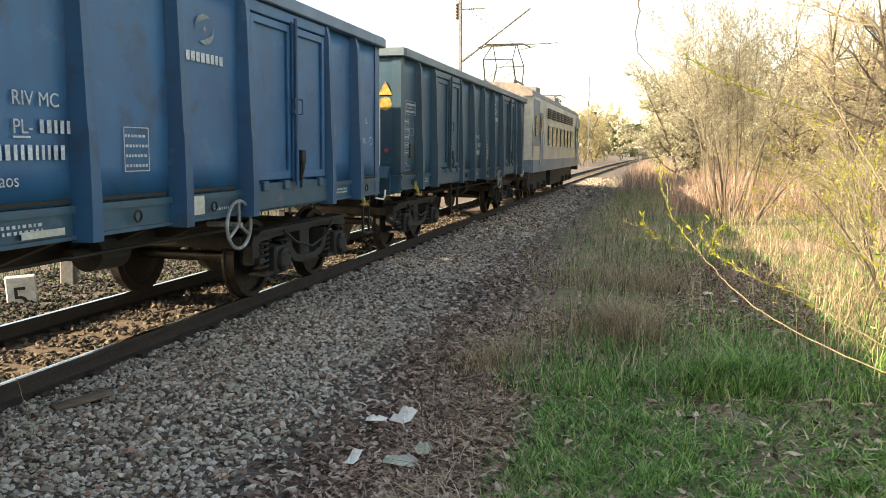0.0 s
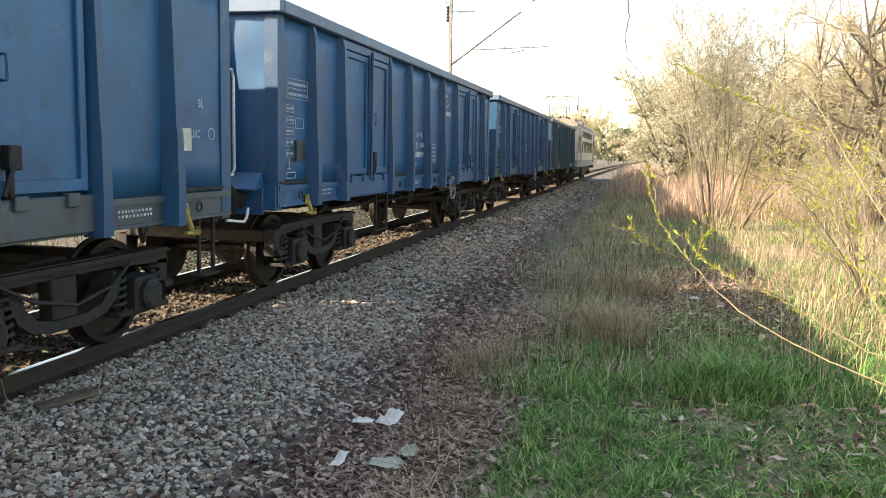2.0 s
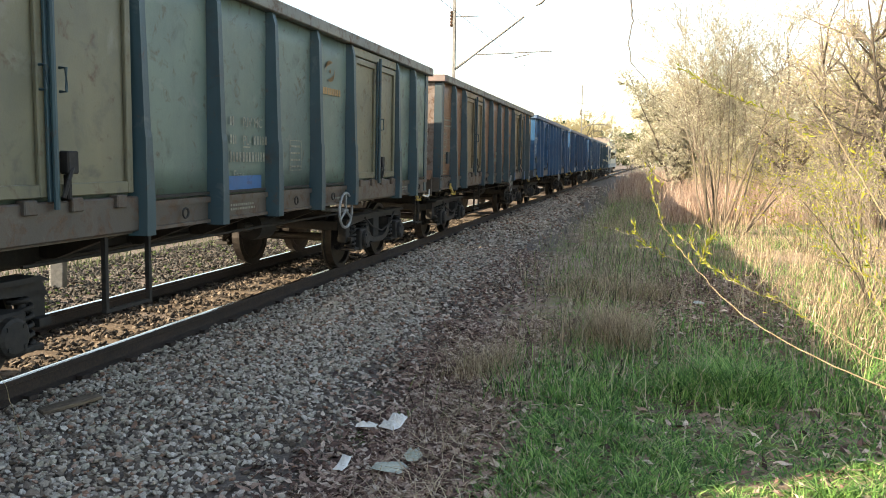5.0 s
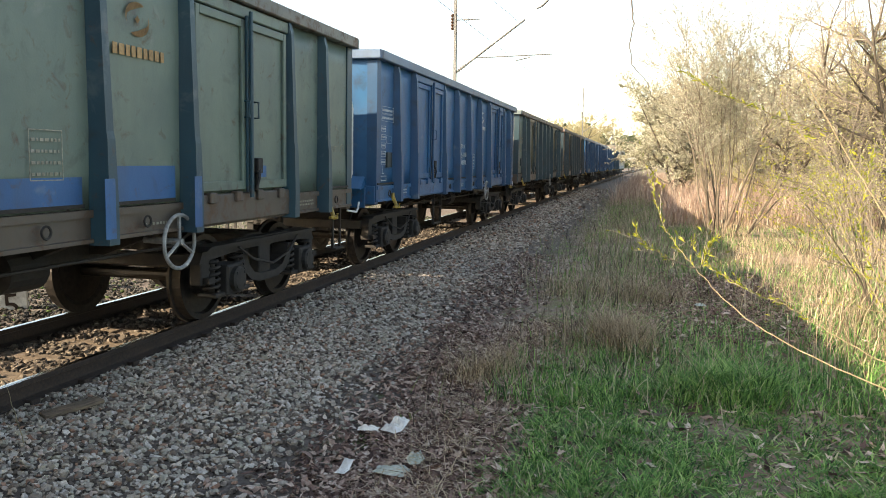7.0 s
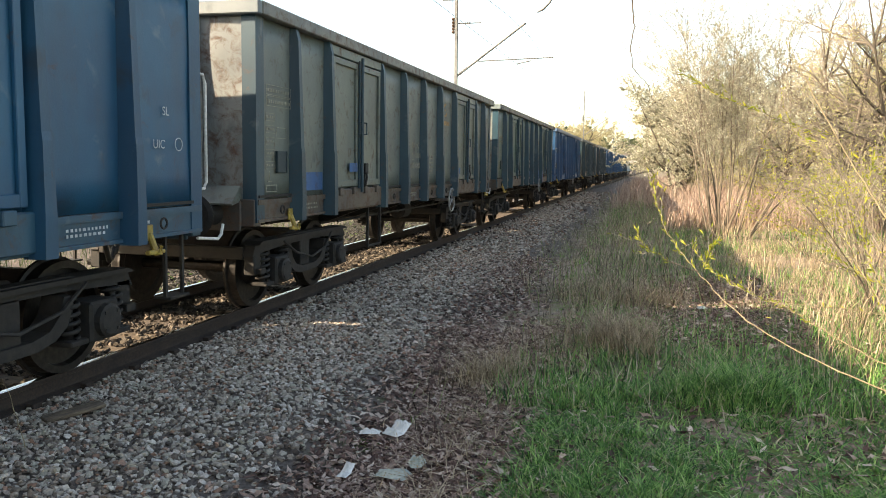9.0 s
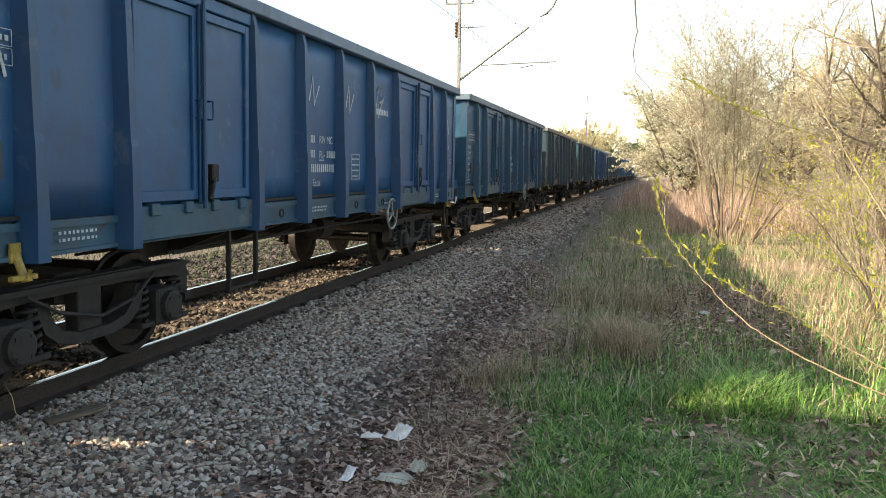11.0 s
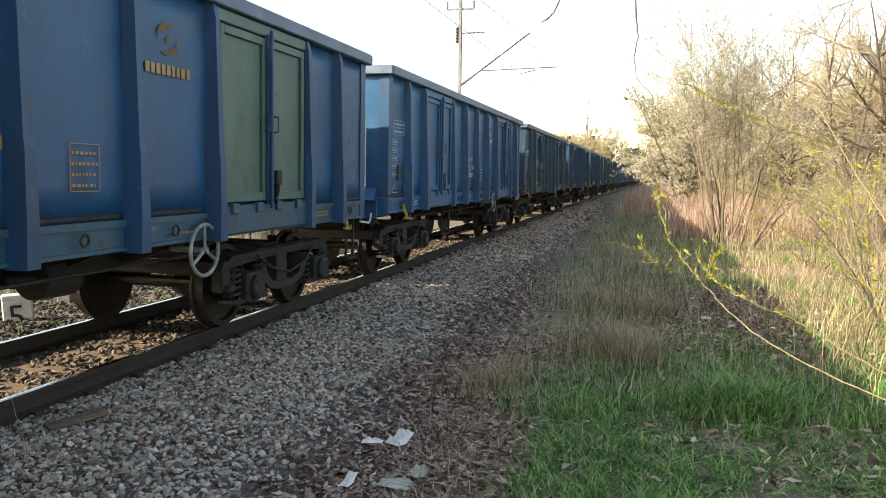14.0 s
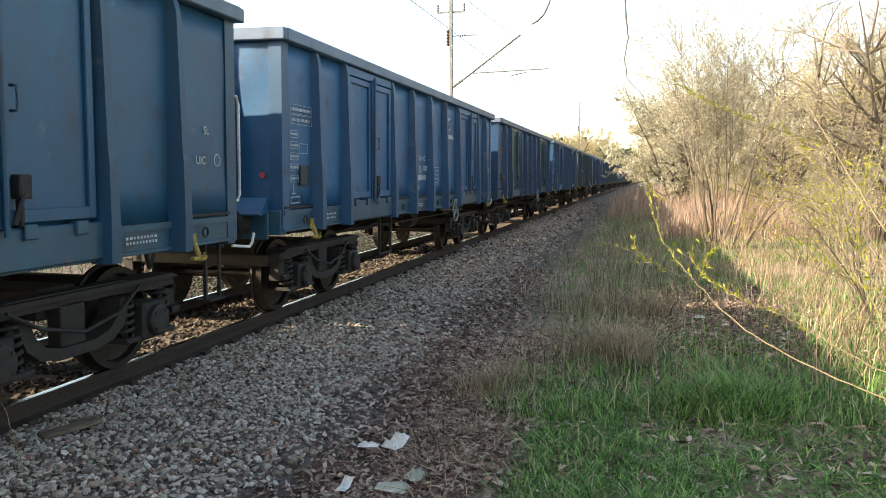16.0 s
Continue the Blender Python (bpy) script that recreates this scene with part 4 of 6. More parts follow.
# wall, posts, doors, solebar, rust, stencils, sign, label
FLEET = [
    (SLATE, SLATE, SLATE, SLATE, 0.25, WHITE, WHITE, "grey-blue open freight wagon with ribbed steel sides"),
    (BLUE2, BLUE2, BLUE2, SLATE, 0.18, WHITE, WHITE, "blue open freight wagon with white stencils and round sign"),
    (BLUE, BLUE, BLUE2, BLUE, 0.22, WHITE, WHITE, "blue open freight wagon with white stencils and clean paint"),
    (BLUE2, BLUE2, BLUE2, (0.055, 0.075, 0.090), 0.2, WHITE, WHITE, "mid-blue open freight wagon with white stencilled table"),
    (OCHRE, (0.030, 0.068, 0.090), (0.165, 0.120, 0.066), BROWN, 0.50, FADED, ORANGE, "ochre-brown open freight wagon with grey posts and rust"),
    (GREEN, (0.028, 0.075, 0.098), (0.14, 0.13, 0.085), BROWN, 0.48, FADED, ORANGE, "faded olive-brown open freight wagon with rusty patches"),
    (BLUE, BLUE, BLUE, BLUE, 0.25, WHITE, WHITE, "blue open freight wagon with a dark lower edge"),
    (GREEN, (0.016, 0.070, 0.105), (0.100, 0.145, 0.125), BROWN, 0.42, FADED, ORANGE, "faded green open freight wagon with a bright blue stripe"),
    (GREY, (0.022, 0.068, 0.098), (0.125, 0.145, 0.125), BROWN, 0.5, FADED, ORANGE, "faded grey-green open freight wagon streaked with rust"),
    (TEAL, TEAL, TEAL, SLATE, 0.3, WHITE, WHITE, "teal-blue open freight wagon with blue posts"),
    (DEEP, DEEP, DEEP, SLATE, 0.25, WHITE, WHITE, "deep blue open freight wagon with white scrawls"),
    (TEAL, SLATE, SLATE, BROWN, 0.4, WHITE, ORANGE, "dull teal open freight wagon with white and yellow scrawls"),
    (BLUE2, BLUE2, BLUE2, BLUE2, 0.15, WHITE, WHITE, "bright blue open freight wagon with fresh paint"),
    (DEEP, DEEP, (0.06, 0.12, 0.10), SLATE, 0.3, ORANGE, ORANGE, "deep blue open freight wagon with green doors"),
    (BLUE2, BLUE2, BLUE2, SLATE, 0.2, WHITE, WHITE, "blue open freight wagon with large white sign"),
    (TEAL, TEAL, TEAL, SLATE, 0.3, WHITE, WHITE, "teal-blue open freight wagon with worn paint"),
    (BLUE, BLUE, BLUE, SLATE, 0.3, WHITE, WHITE, "blue open freight wagon at the tail of the rake"),
]


def scrawl(w, name, strokes, x, r, material, label):
    for st in strokes:
        bm = tube(bmesh.new(), [(x, y, z) for y, z in st], r, 5)
        for v in bm.verts:
            v.co.x = x + (v.co.x - x) * 0.15
        shared(name, to_mesh(name, bm, material), w, AFT, label)


def make_fleet():
    proto = make_wagon()
    rng = random.Random(21)
    fleet = []
    for k, (wall, posts, doors, low, rust, sten, sign, label) in enumerate(FLEET):
        w = proto if k == 0 else copy_thing(proto, Matrix())
        fleet.append(w)
    for w, (wall, posts, doors, low, rust, sten, sign, label) in zip(fleet, FLEET):
        tagged(w, label, "freight wagon", "wagons of the freight train")
        colour_wagon(w, wall, posts, doors, low, rust)
        mark_wagon(w, rng, sten, sign, "sign")
    # bright blue repaint patches on the faded wagons
    s = SKIN + 0.016
    patches = {7: [(s, 1.27, 2.23, 1.26, 1.54), (s, 0.11, 1.03, 1.26, 1.46), (s, -1.03, -0.1, 1.26, 1.42), (SKIN + 0.078, 3.55, 3.85, 1.42, 1.54), (SKIN + 0.164, 2.30, 2.42, 1.0, 1.45), (SKIN + 0.164, 1.09, 1.21, 1.0, 1.45)],
               4: [(s, 1.44, 2.0, 2.29, 2.34), (SKIN + 0.164, 2.29, 2.42, 0.98, 1.22), (SKIN + 0.164, 4.36, 4.48, 0.98, 1.22), (SKIN + 0.078, 3.5, 3.8, 1.41, 1.50)],
               8: [(SKIN + 0.078, -3.8, -3.5, 1.5, 1.62), (s, 5.6, 5.9, 1.3, 1.45), (SKIN + 0.078, 2.6, 2.9, 1.42, 1.55), (s, -5.3, -4.6, 1.28, 1.5)],
               5: [(s, 5.55, 5.95, 1.65, 1.83), (s, -1.03, -0.2, 1.26, 1.40)]}
    for k, rows in patches.items():
        for px, y0, y1, z0, z1 in rows:
            p = shared("repaint_patch", to_mesh("repaint_patch", boxes((px, px + 0.003, y0, y1, z0, z1)), PAINT), fleet[k], AFT, "bright blue repaint patch")
            p.color = (0.008, 0.090, 0.25, 0.42)
    # paper labels on some of the blue wagons
    for k, px, y0, y1, z0, z1 in ((1, s, 5.66, 5.84, 1.62, 1.84), (2, s, 5.66, 5.88, 1.60, 1.86), (3, s, 5.7, 5.86, 1.6, 1.8), (1, 1.388, 1.32, 1.62, 1.03, 1.2), (1, 1.388, -0.6, -0.2, 1.02, 1.07), (2, 1.388, 1.32, 1.55, 1.04, 1.18)):
        shared("paper_label", to_mesh("paper_label", boxes((px, px + 0.004, y0, y1, z0, z1)), PAPER), fleet[k], AFT, "faded paper label")
    # white scrawl across rear doors, yellow scrawl on the front corner
    x = SKIN + 0.095
    white = []
    cy = -4.2
    for dy, dz, rr in ((0.0, 0.0, 0.2), (0.0, -0.02, 0.17)):
        white.append([(cy + dy + rr * math.cos(a), 2.3 + dz + rr * math.sin(a)) for a in np.linspace(0, 6.2, 16)])
    white += [[(-3.9, 2.12), (-3.86, 2.36), (-3.76, 2.2), (-3.68, 2.36), (-3.6, 2.12)], [(-3.5, 2.15), (-3.42, 2.36), (-3.34, 2.15)], [(-3.2, 2.1), (-3.16, 2.4), (-3.0, 2.3), (-2.98, 2.1)], [(-2.85, 2.1), (-2.85, 2.42), (-2.6, 2.42), (-2.6, 2.1)], [(-2.48, 2.1), (-2.46, 2.36)],
              [(-4.4, 1.95), (-3.95, 1.95)], [(-4.18, 1.95), (-4.18, 1.55)], [(-3.85, 1.9), (-3.8, 1.72), (-3.62, 1.72), (-3.6, 1.92), (-3.62, 1.5), (-3.8, 1.46)], [(-3.45, 1.9), (-3.45, 1.55), (-3.25, 1.55)], [(-3.1, 1.9), (-3.1, 1.52), (-2.85, 1.62), (-3.1, 1.75)], [(-2.75, 1.55), (-2.65, 1.9), (-2.5, 1.9), (-2.5, 1.55)]]
    white = [[(-3.3 + (y + 3.45) * 0.84, 1.71 + (z - 1.95) * 0.78) for y, z in st] for st in white]
    scrawl(fleet[11], "painted_scrawl", white, x, 0.013, WHITE, "white painted scrawl")
    x = SKIN + 0.016
    yel = [[(5.55, 2.9), (5.6, 2.5)], [(5.55, 2.9), (5.75, 2.85), (5.6, 2.7)], [(5.85, 2.5), (5.95, 2.9), (6.05, 2.5)], [(6.15, 2.5), (6.15, 2.85), (6.3, 2.75), (6.15, 2.65), (6.32, 2.5)], [(5.6, 2.0), (5.75, 2.35), (5.9, 2.0)], [(6.1, 2.3), (5.95, 2.15), (6.1, 2.02), (6.2, 2.2)], [(5.5, 1.95), (5.9, 1.85), (6.2, 2.4), (6.35, 1.9)]]
    scrawl(fleet[11], "painted_scrawl", yel, x, 0.018, ORANGE, "yellow painted scrawl")
    marks = [[(-0.9 + 1.2 * k, 2.4), (-0.8 + 1.2 * k, 2.7), (-0.75 + 1.2 * k, 2.35), (-0.6 + 1.2 * k, 2.6)] for k in range(3)] + [[(-5.9, 2.2), (-5.7, 2.5), (-5.6, 2.15)], [(5.7, 2.4), (5.9, 2.6), (6.0, 2.3)]]
    scrawl(fleet[10], "painted_scrawl", marks, x, 0.016, WHITE, "thin white painted scrawl")
    return fleet


fleet = make_fleet()


def mark_first_wagon(w):
    """Yellow labels and a red tail marker on the rear end of the first wagon."""
    e = pose(0, 0, 0, 0, 0, 180) @ pose(0, HALF, 0)
    bm = prism(bmesh.new(), [(-1.22, 2.52), (-0.98, 2.52), (-1.10, 2.74)], "y", 0.012, 0.02)
    shared("warning_triangle", to_mesh("warning_triangle", bm, YELLOW), w, e, "yellow warning triangle")
    shared("round_label", to_mesh("round_label", turned(bmesh.new(), [(0.012, 0.11), (0.02, 0.11)], "y", 20, (-1.10, 0, 2.38)), YELLOW), w, e, "round yellow label")
    for f in (fleet[0], fleet[3], fleet[14]):
        shared("tail_marker", to_mesh("tail_marker", turned(bmesh.new(), [(0.012, 0.035), (0.03, 0.035)], "y", 14, (-1.12, 0, 1.62)), PINK), f, e, "small red marker")


mark_first_wagon(fleet[0])


# ---- locomotive at the head of the train ----
CREAM = grain_material("cream_loco_paint", (0.42, 0.38, 0.31), (0.58, 0.54, 0.46), 6, 0.5, 0.0, 0.15)
LOCOBLUE = grain_material("grey_blue_loco_paint", (0.10, 0.15, 0.20), (0.16, 0.22, 0.28), 6, 0.5, 0.0, 0.15)
ROOF = grain_material("grey_roof_paint", (0.16, 0.13, 0.11), (0.30, 0.26, 0.23), 8, 0.7, 0.0, 0.3)


def make_loco():
    loco = tagged(new("electric_locomotive"), "cream and grey-blue electric locomotive with raised pantograph", "locomotive")
    half = 8.9
    # side profile of the body shell, lower band and upper band as separate shells
    def shell(z0, z1, x0, x1, inset0, inset1):
        bm = bmesh.new()
        rows = []
        for z, x, ins in ((z0, x0, inset0), (z1, x1, inset1)):
            y = half - ins
            pts = [(-x, -y + 0.35), (-x * 0.72, -y), (x * 0.72, -y), (x, -y + 0.35), (x, y - 0.35), (x * 0.72, y), (-x * 0.72, y), (-x, y - 0.35)]
            rows.append([bm.verts.new((px, py, z)) for px, py in pts])
        for k in range(8):
            bm.faces.new((rows[0][k], rows[0][(k + 1) % 8], rows[1][(k + 1) % 8], rows[1][k]))
        bm.faces.new(rows[0][::-1])
        bm.faces.new(rows[1])
        bmesh.ops.bevel(bm, geom=[e for e in bm.edges if abs(e.verts[0].co.z - e.verts[1].co.z) > 0.1], offset=0.05, segments=2, affect="EDGES")
        return bm
    part("lower_body", shell(1.02, 1.45, 1.48, 1.48, 0.05, 0.0), LOCOBLUE, loco, "grey-blue lower body band")
    part("upper_body", shell(1.453, 3.60, 1.48, 1.42, 0.0, 0.42), CREAM, loco, "cream upper body side")
    bm = bmesh.new()
    prism(bm, [(-1.42, 3.603), (1.42, 3.603), (1.36, 3.76), (1.13, 3.92), (0.7, 4.04), (0, 4.08), (-0.7, 4.04), (-1.13, 3.92), (-1.36, 3.76)], "y", -half + 0.5, half - 0.5)
    part("roof", bm, ROOF, loco, "weathered brown-grey rounded roof")
    part("buffer_beam", boxes((-1.4, 1.4, -half - 0.02, -half + 0.2, 0.78, 1.05), (-1.4, 1.4, half - 0.2, half + 0.02, 0.78, 1.05), bevel=0.02), BLACK, loco)
    pane = to_mesh("machine_room_window", boxes((0.0, 0.03, -0.40, 0.40, 1.95, 2.72), bevel=0.01), GLASS)
    grille = to_mesh("ventilation_grille", boxes(*[(0.0, 0.03, -0.5, 0.5, 3.0 + 0.08 * k, 3.05 + 0.08 * k) for k in range(5)]), UNDER)
    door = to_mesh("cab_door", boxes((0.0, 0.025, -0.33, 0.33, 1.25, 3.10), bevel=0.01), LOCOBLUE)
    dglass = to_mesh("door_window", boxes((0.025, 0.035, -0.22, 0.22, 2.35, 2.95)), GLASS)
    cab = to_mesh("cab_side_window", boxes((0.0, 0.03, -0.36, 0.36, 2.25, 2.95), bevel=0.01), GLASS)
    front = to_mesh("windscreen", boxes((-1.05, -0.05, 0.0, 0.03, 2.30, 2.98), (0.05, 1.05, 0.0, 0.03, 2.30, 2.98), bevel=0.01), GLASS)
    lamp = to_mesh("headlight", turned(bmesh.new(), [(0.0, 0.13), (0.06, 0.13), (0.08, 0.10)], "y", 16), TUBEWHITE)
    grab = to_mesh("cab_grab_rail", tube(bmesh.new(), [(0.0, 0, 1.2), (0.06, 0, 1.25), (0.06, 0, 2.5), (0.0, 0, 2.55)], 0.016, 6), TUBEWHITE)
    for side in (0, 180):
        sk = pose(0, 0, 0, 0, 0, side) @ pose(1.468, 0, 0)
        for k in range(7):
            shared("machine_room_window", pane, loco, sk @ pose(0, -4.3 + 1.43 * k, 0), "dark machine-room window")
            shared("ventilation_grille", grille, loco, sk @ pose(-0.012, -4.3 + 1.43 * k, 0))
        for y in (-6.6, 6.6):
            d = shared("cab_door", door, loco, sk @ pose(0.01, y, 0))
            shared("door_window", dglass, d, Matrix())
            for g in (-0.45, 0.45):
                shared("cab_grab_rail", grab, loco, sk @ pose(0.0, y + g, 0))
        for y in (-7.75, 7.75):
            shared("cab_side_window", cab, loco, sk @ pose(-0.005, y, 0))
    for side in (0, 180):
        e = pose(0, 0, 0, 0, 0, side)
        shared("windscreen", front, loco, e @ pose(0, half - 0.26, 0, 0, 0, 0) @ pose(0, 0, 0))
        for x in (-1.0, 1.0):
            shared("headlight", lamp, loco, e @ pose(x, half - 0.02, 1.55))
            shared("buffer", to_mesh("buffer", turned(bmesh.new(), [(0, 0.14), (0.3, 0.12), (0.55, 0.11), (0.57, 0.23), (0.62, 0.22), (0.63, 0.05)], "y", 20), UNDER), loco, e @ pose(x * 0.875, half, 1.06))
    kitw = wheelset_mesh()
    frame_me = bmesh.new()
    for s in (-1, 1):
        prism(frame_me, [(-2.6, 0.55), (-2.4, 0.95), (2.4, 0.95), (2.6, 0.55), (2.2, 0.35), (1.2, 0.50), (0.6, 0.33), (-0.6, 0.33), (-1.2, 0.50), (-2.2, 0.35)], "x", s * 0.98, s * 1.16)
    frame_me = to_mesh("bogie_frame", frame_me, UNDER)
    abox = axlebox_mesh()
    for y in (-5.1, 5.1):
        b = tagged(new("bogie"), "dark three-axle bogie")
        b.parent, b.matrix_basis = loco, pose(0, y, 0)
        shared("bogie_frame", frame_me, b, Matrix())
        for e in (-1.75, 0, 1.75):
            shared("wheelset", kitw, b, pose(0, e, 0.46))
            for s in (0, 180):
                shared("axlebox", abox, b, pose(0, e, 0, 0, 0, s))
    part("underfloor_box", boxes((-1.25, 1.25, -1.9, 1.9, 0.35, 1.0), bevel=0.03), UNDER, loco)
    # roof gear: a raised rear pantograph, a folded one ahead
    ins = to_mesh("roof_insulator", turned(bmesh.new(), [(0, 0.05), (0.03, 0.08), (0.06, 0.05), (0.09, 0.08), (0.12, 0.05), (0.15, 0.08), (0.2, 0.05)], "z", 12), PORCELAIN)
    for y in (-7.0, -5.4, 5.4, 7.0, -2, 0, 2):
        for x in (-0.55, 0.55):
            shared("roof_insulator", ins, loco, pose(x, y, 4.0))
    for y0, h, tip in ((-6.2, 1.30, 0.0), (6.2, 0.30, 0.0)):
        bm = bmesh.new()
        for x in (-0.55, 0.55):
            box(bm, x - 0.03, x + 0.03, y0 - 0.95, y0 + 0.95, 4.20, 4.26)
            for e in (-1, 1):
                knee = (x * 0.95, y0 + e * (1.25 if h > 1 else 1.7), 4.24 + h * 0.52)
                tube(bm, [(x, y0 + e * 0.75, 4.26), knee], 0.028, 6)
                tube(bm, [knee, (x * 0.8, y0 + e * 0.12, 4.24 + h)], 0.02, 6)
        for e in (-1, 1):
            tube(bm, [(-0.5, y0 + e * (1.25 if h > 1 else 1.7), 4.24 + h * 0.52), (0.5, y0 + e * (1.25 if h > 1 else 1.7), 4.24 + h * 0.52)], 0.02, 6)
            tube(bm, [(-0.52, y0 + e * 0.75, 4.26), (0.5, y0 + e * 1.25, 4.24 + h * 0.52)], 0.012, 5)
            tube(bm, [(-0.95, y0 + e * 0.15, 4.16 + h), (-0.7, y0 + e * 0.15, 4.28 + h), (0.7, y0 + e * 0.15, 4.28 + h), (0.95, y0 + e * 0.15, 4.16 + h)], 0.022, 6)
        part("pantograph", bm, WIRE, loco, "raised diamond pantograph" if h > 1 else "folded diamond pantograph")
    for y0, y1 in ((-3.6, -2.6), (2.5, 3.9)):
        part("roof_resistor_box", boxes((-0.85, 0.85, y0, y1, 3.98, 4.28), bevel=0.03), ROOF, loco)
    cabm = to_mesh("cab_panel", boxes((0.0, 0.012, -0.75, 0.75, 1.5, 3.5), bevel=0.004), LOCOBLUE)
    for sd in (0, 180):
        for y in (-7.75, 7.75):
            shared("cab_panel", cabm, loco, pose(0, 0, 0, 0, 0, sd) @ pose(1.455, y, 0), "grey-blue cab side panel")
    return loco


loco = make_loco()


# ---- overhead line, signs beside the track ----
def disc_stack(bm, a, b, n, r):
    a, b = Vector(a), Vector(b)
    pts, rad = [], []
    for i in range(n * 2 + 1):
        pts.append(a.lerp(b, i / (n * 2)))
        rad.append(r if i % 2 else r * 0.45)
    return tube(bm, pts, rad, 10)


def make_mast(x, y, top, detailed):
    mast = tagged(new("catenary_mast"), "slender grey steel catenary mast with cross-arm and bracket", "mast", "masts of the overhead line")
    mast.matrix_basis = pose(x, y, ground_height(x, y) - 0.02, 0, -0.6, 0)
    h = top + 0.3
    bm = boxes((-0.055, 0.055, -0.075, -0.065, 0, h), (-0.055, 0.055, 0.065, 0.075, 0, h), (-0.006, 0.006, -0.065, 0.065, 0, h))
    part("upright", bm, GALV, mast)
    part("footing", boxes((-0.3, 0.3, -0.3, 0.3, -0.3, 0.12), bevel=0.03), GALV, mast, "concrete footing")
    bm = boxes((-0.58, 0.58, -0.03, 0.03, 8.70, 8.76))
    for s in (-0.56, 0.56):
        disc_stack(bm, (s, 0, 8.76), (s, 0, 9.06), 3, 0.05)
    part("cross_arm", bm, GALV, mast, "short cross-arm with upright insulators")
    part("strain_insulator", disc_stack(bmesh.new(), (-0.12, 0, 7.35), (-0.12, 0, 8.0), 5, 0.09), PORCELAIN, mast)
    bm = tube(bmesh.new(), [(0.05, 0, 7.75), (1.05, 0, 7.76)], 0.022, 6)
    disc_stack(bm, (0.35, 0, 7.755), (0.6, 0, 7.757), 3, 0.05)
    part("feeder_bracket", bm, GALV, mast)
    bm = tube(bmesh.new(), [(0.05, 0, 5.62), (2.9, 0, 7.68)], 0.045, 8)
    disc_stack(bm, (0.12, 0, 5.68), (0.5, 0, 5.95), 4, 0.075)
    part("bracket_strut", bm, GALV, mast, "diagonal bracket tube")
    bm = tube(bmesh.new(), [(0.95, 0, 6.20), (4.05, 0, 6.28)], 0.024, 8)
    tube(bm, [(2.55, 0, 6.05), (3.15, 0, 6.17)], 0.02, 6)
    part("steady_arm", bm, GALV, mast)
    if detailed:
        part("register_arm", tube(bmesh.new(), [(3.35, 0, 8.08), (3.6, 0, 8.2), (3.85, 0, 8.45), (4.05, 0, 8.85), (4.15, 0, 9.2)], [0.03, 0.05, 0.045, 0.04, 0.04], 8), GALV, mast)
    return mast


make_mast(-7.75, 33.0, 9.5, True)
for k in range(1, 4):
    make_mast(-7.6 + 0.9 * k * k * 0.4, 33.0 + 65.0 * k, 10.6, False)


def make_wires():
    wires = tagged(new("overhead_wires"), "thin dark overhead contact and carrier wires", "overhead wire")
    for name, z, sag, dx in (("contact_wire", 5.55, 0.0, 0.0), ("carrier_wire", 7.2, 0.9, 0.0)):
        pts = []
        for i in range(0, 60):
            s = -30 + i * 5.0
            f = ((s - 33.0) % 65.0) / 65.0
            pts.append(on_track(s, 0.25 * math.cos(math.pi * (s - 33) / 65) + dx, z - sag * 4 * f * (1 - f)))
        v, f = tube_data(pts, 0.006, 4)
        mesh_thing(name, v, f, WIRE, wires)
    for s in range(-24, 230, 9):
        g = ((s - 33.0) % 65.0) / 65.0
        off = 0.25 * math.cos(math.pi * (s - 33) / 65)
        v, f = tube_data([on_track(s, off, 5.55), on_track(s, off, 7.2 - 0.9 * 4 * g * (1 - g))], 0.003, 3)
        mesh_thing("dropper", v, f, WIRE, wires)



make_wires()


def make_sign():
    s = tagged(new("warning_sign"), "white triangular railway sign on a thin post", "sign")
    s.matrix_basis = pose(-0.95, 78.0, ground_height(-0.95, 78.0))
    part("post", tube(bmesh.new(), [(0, 0, -0.1), (0, 0, 3.1)], 0.035, 8), GALV, s)
    bm = bmesh.new()
    prism(bm, [(-0.62, 2.35), (0.62, 2.35), (0.0, 3.5)], "y", -0.07, -0.05)
    part("plate", bm, TUBEWHITE, s)
    bm = bmesh.new()
    prism(bm, [(-0.25, 2.55), (0.25, 2.55), (0.0, 3.0)], "y", -0.076, -0.072)
    part("plate_mark", bm, BLACK, s)
    part("lower_plate", boxes((-0.16, 0.16, -0.07, -0.05, 1.8, 2.2), bevel=0.01), GALV, s)


make_sign()


def make_distance_stone():
    s = tagged(new("distance_stone"), "small white concrete distance stone with a brown figure", "marker stone")
    s.matrix_basis = pose(-7.5, 8.2, -0.52, 4, -3, 38)
    part("stone", boxes((-0.17, 0.17, -0.05, 0.05, 0, 0.56), bevel=0.015), TUBEWHITE, s)
    m = pose(-0.12, -0.054, 0.14, 90, 0, 0)
    letters("figure", "5", 0.42, RAILRUST, s, m)
    p = tagged(new("cable_post"), "short grey concrete cable post", "marker stone")
    p.matrix_basis = pose(-8.0, 9.6, -0.52, 0, 2, 20)
    part("stone", boxes((-0.1, 0.1, -0.08, 0.08, 0, 0.62), bevel=0.02), GALV, p)
    part("cap", boxes((-0.12, 0.12, -0.1, 0.1, 0.62, 0.66), bevel=0.01), GALV, p)


make_distance_stone()


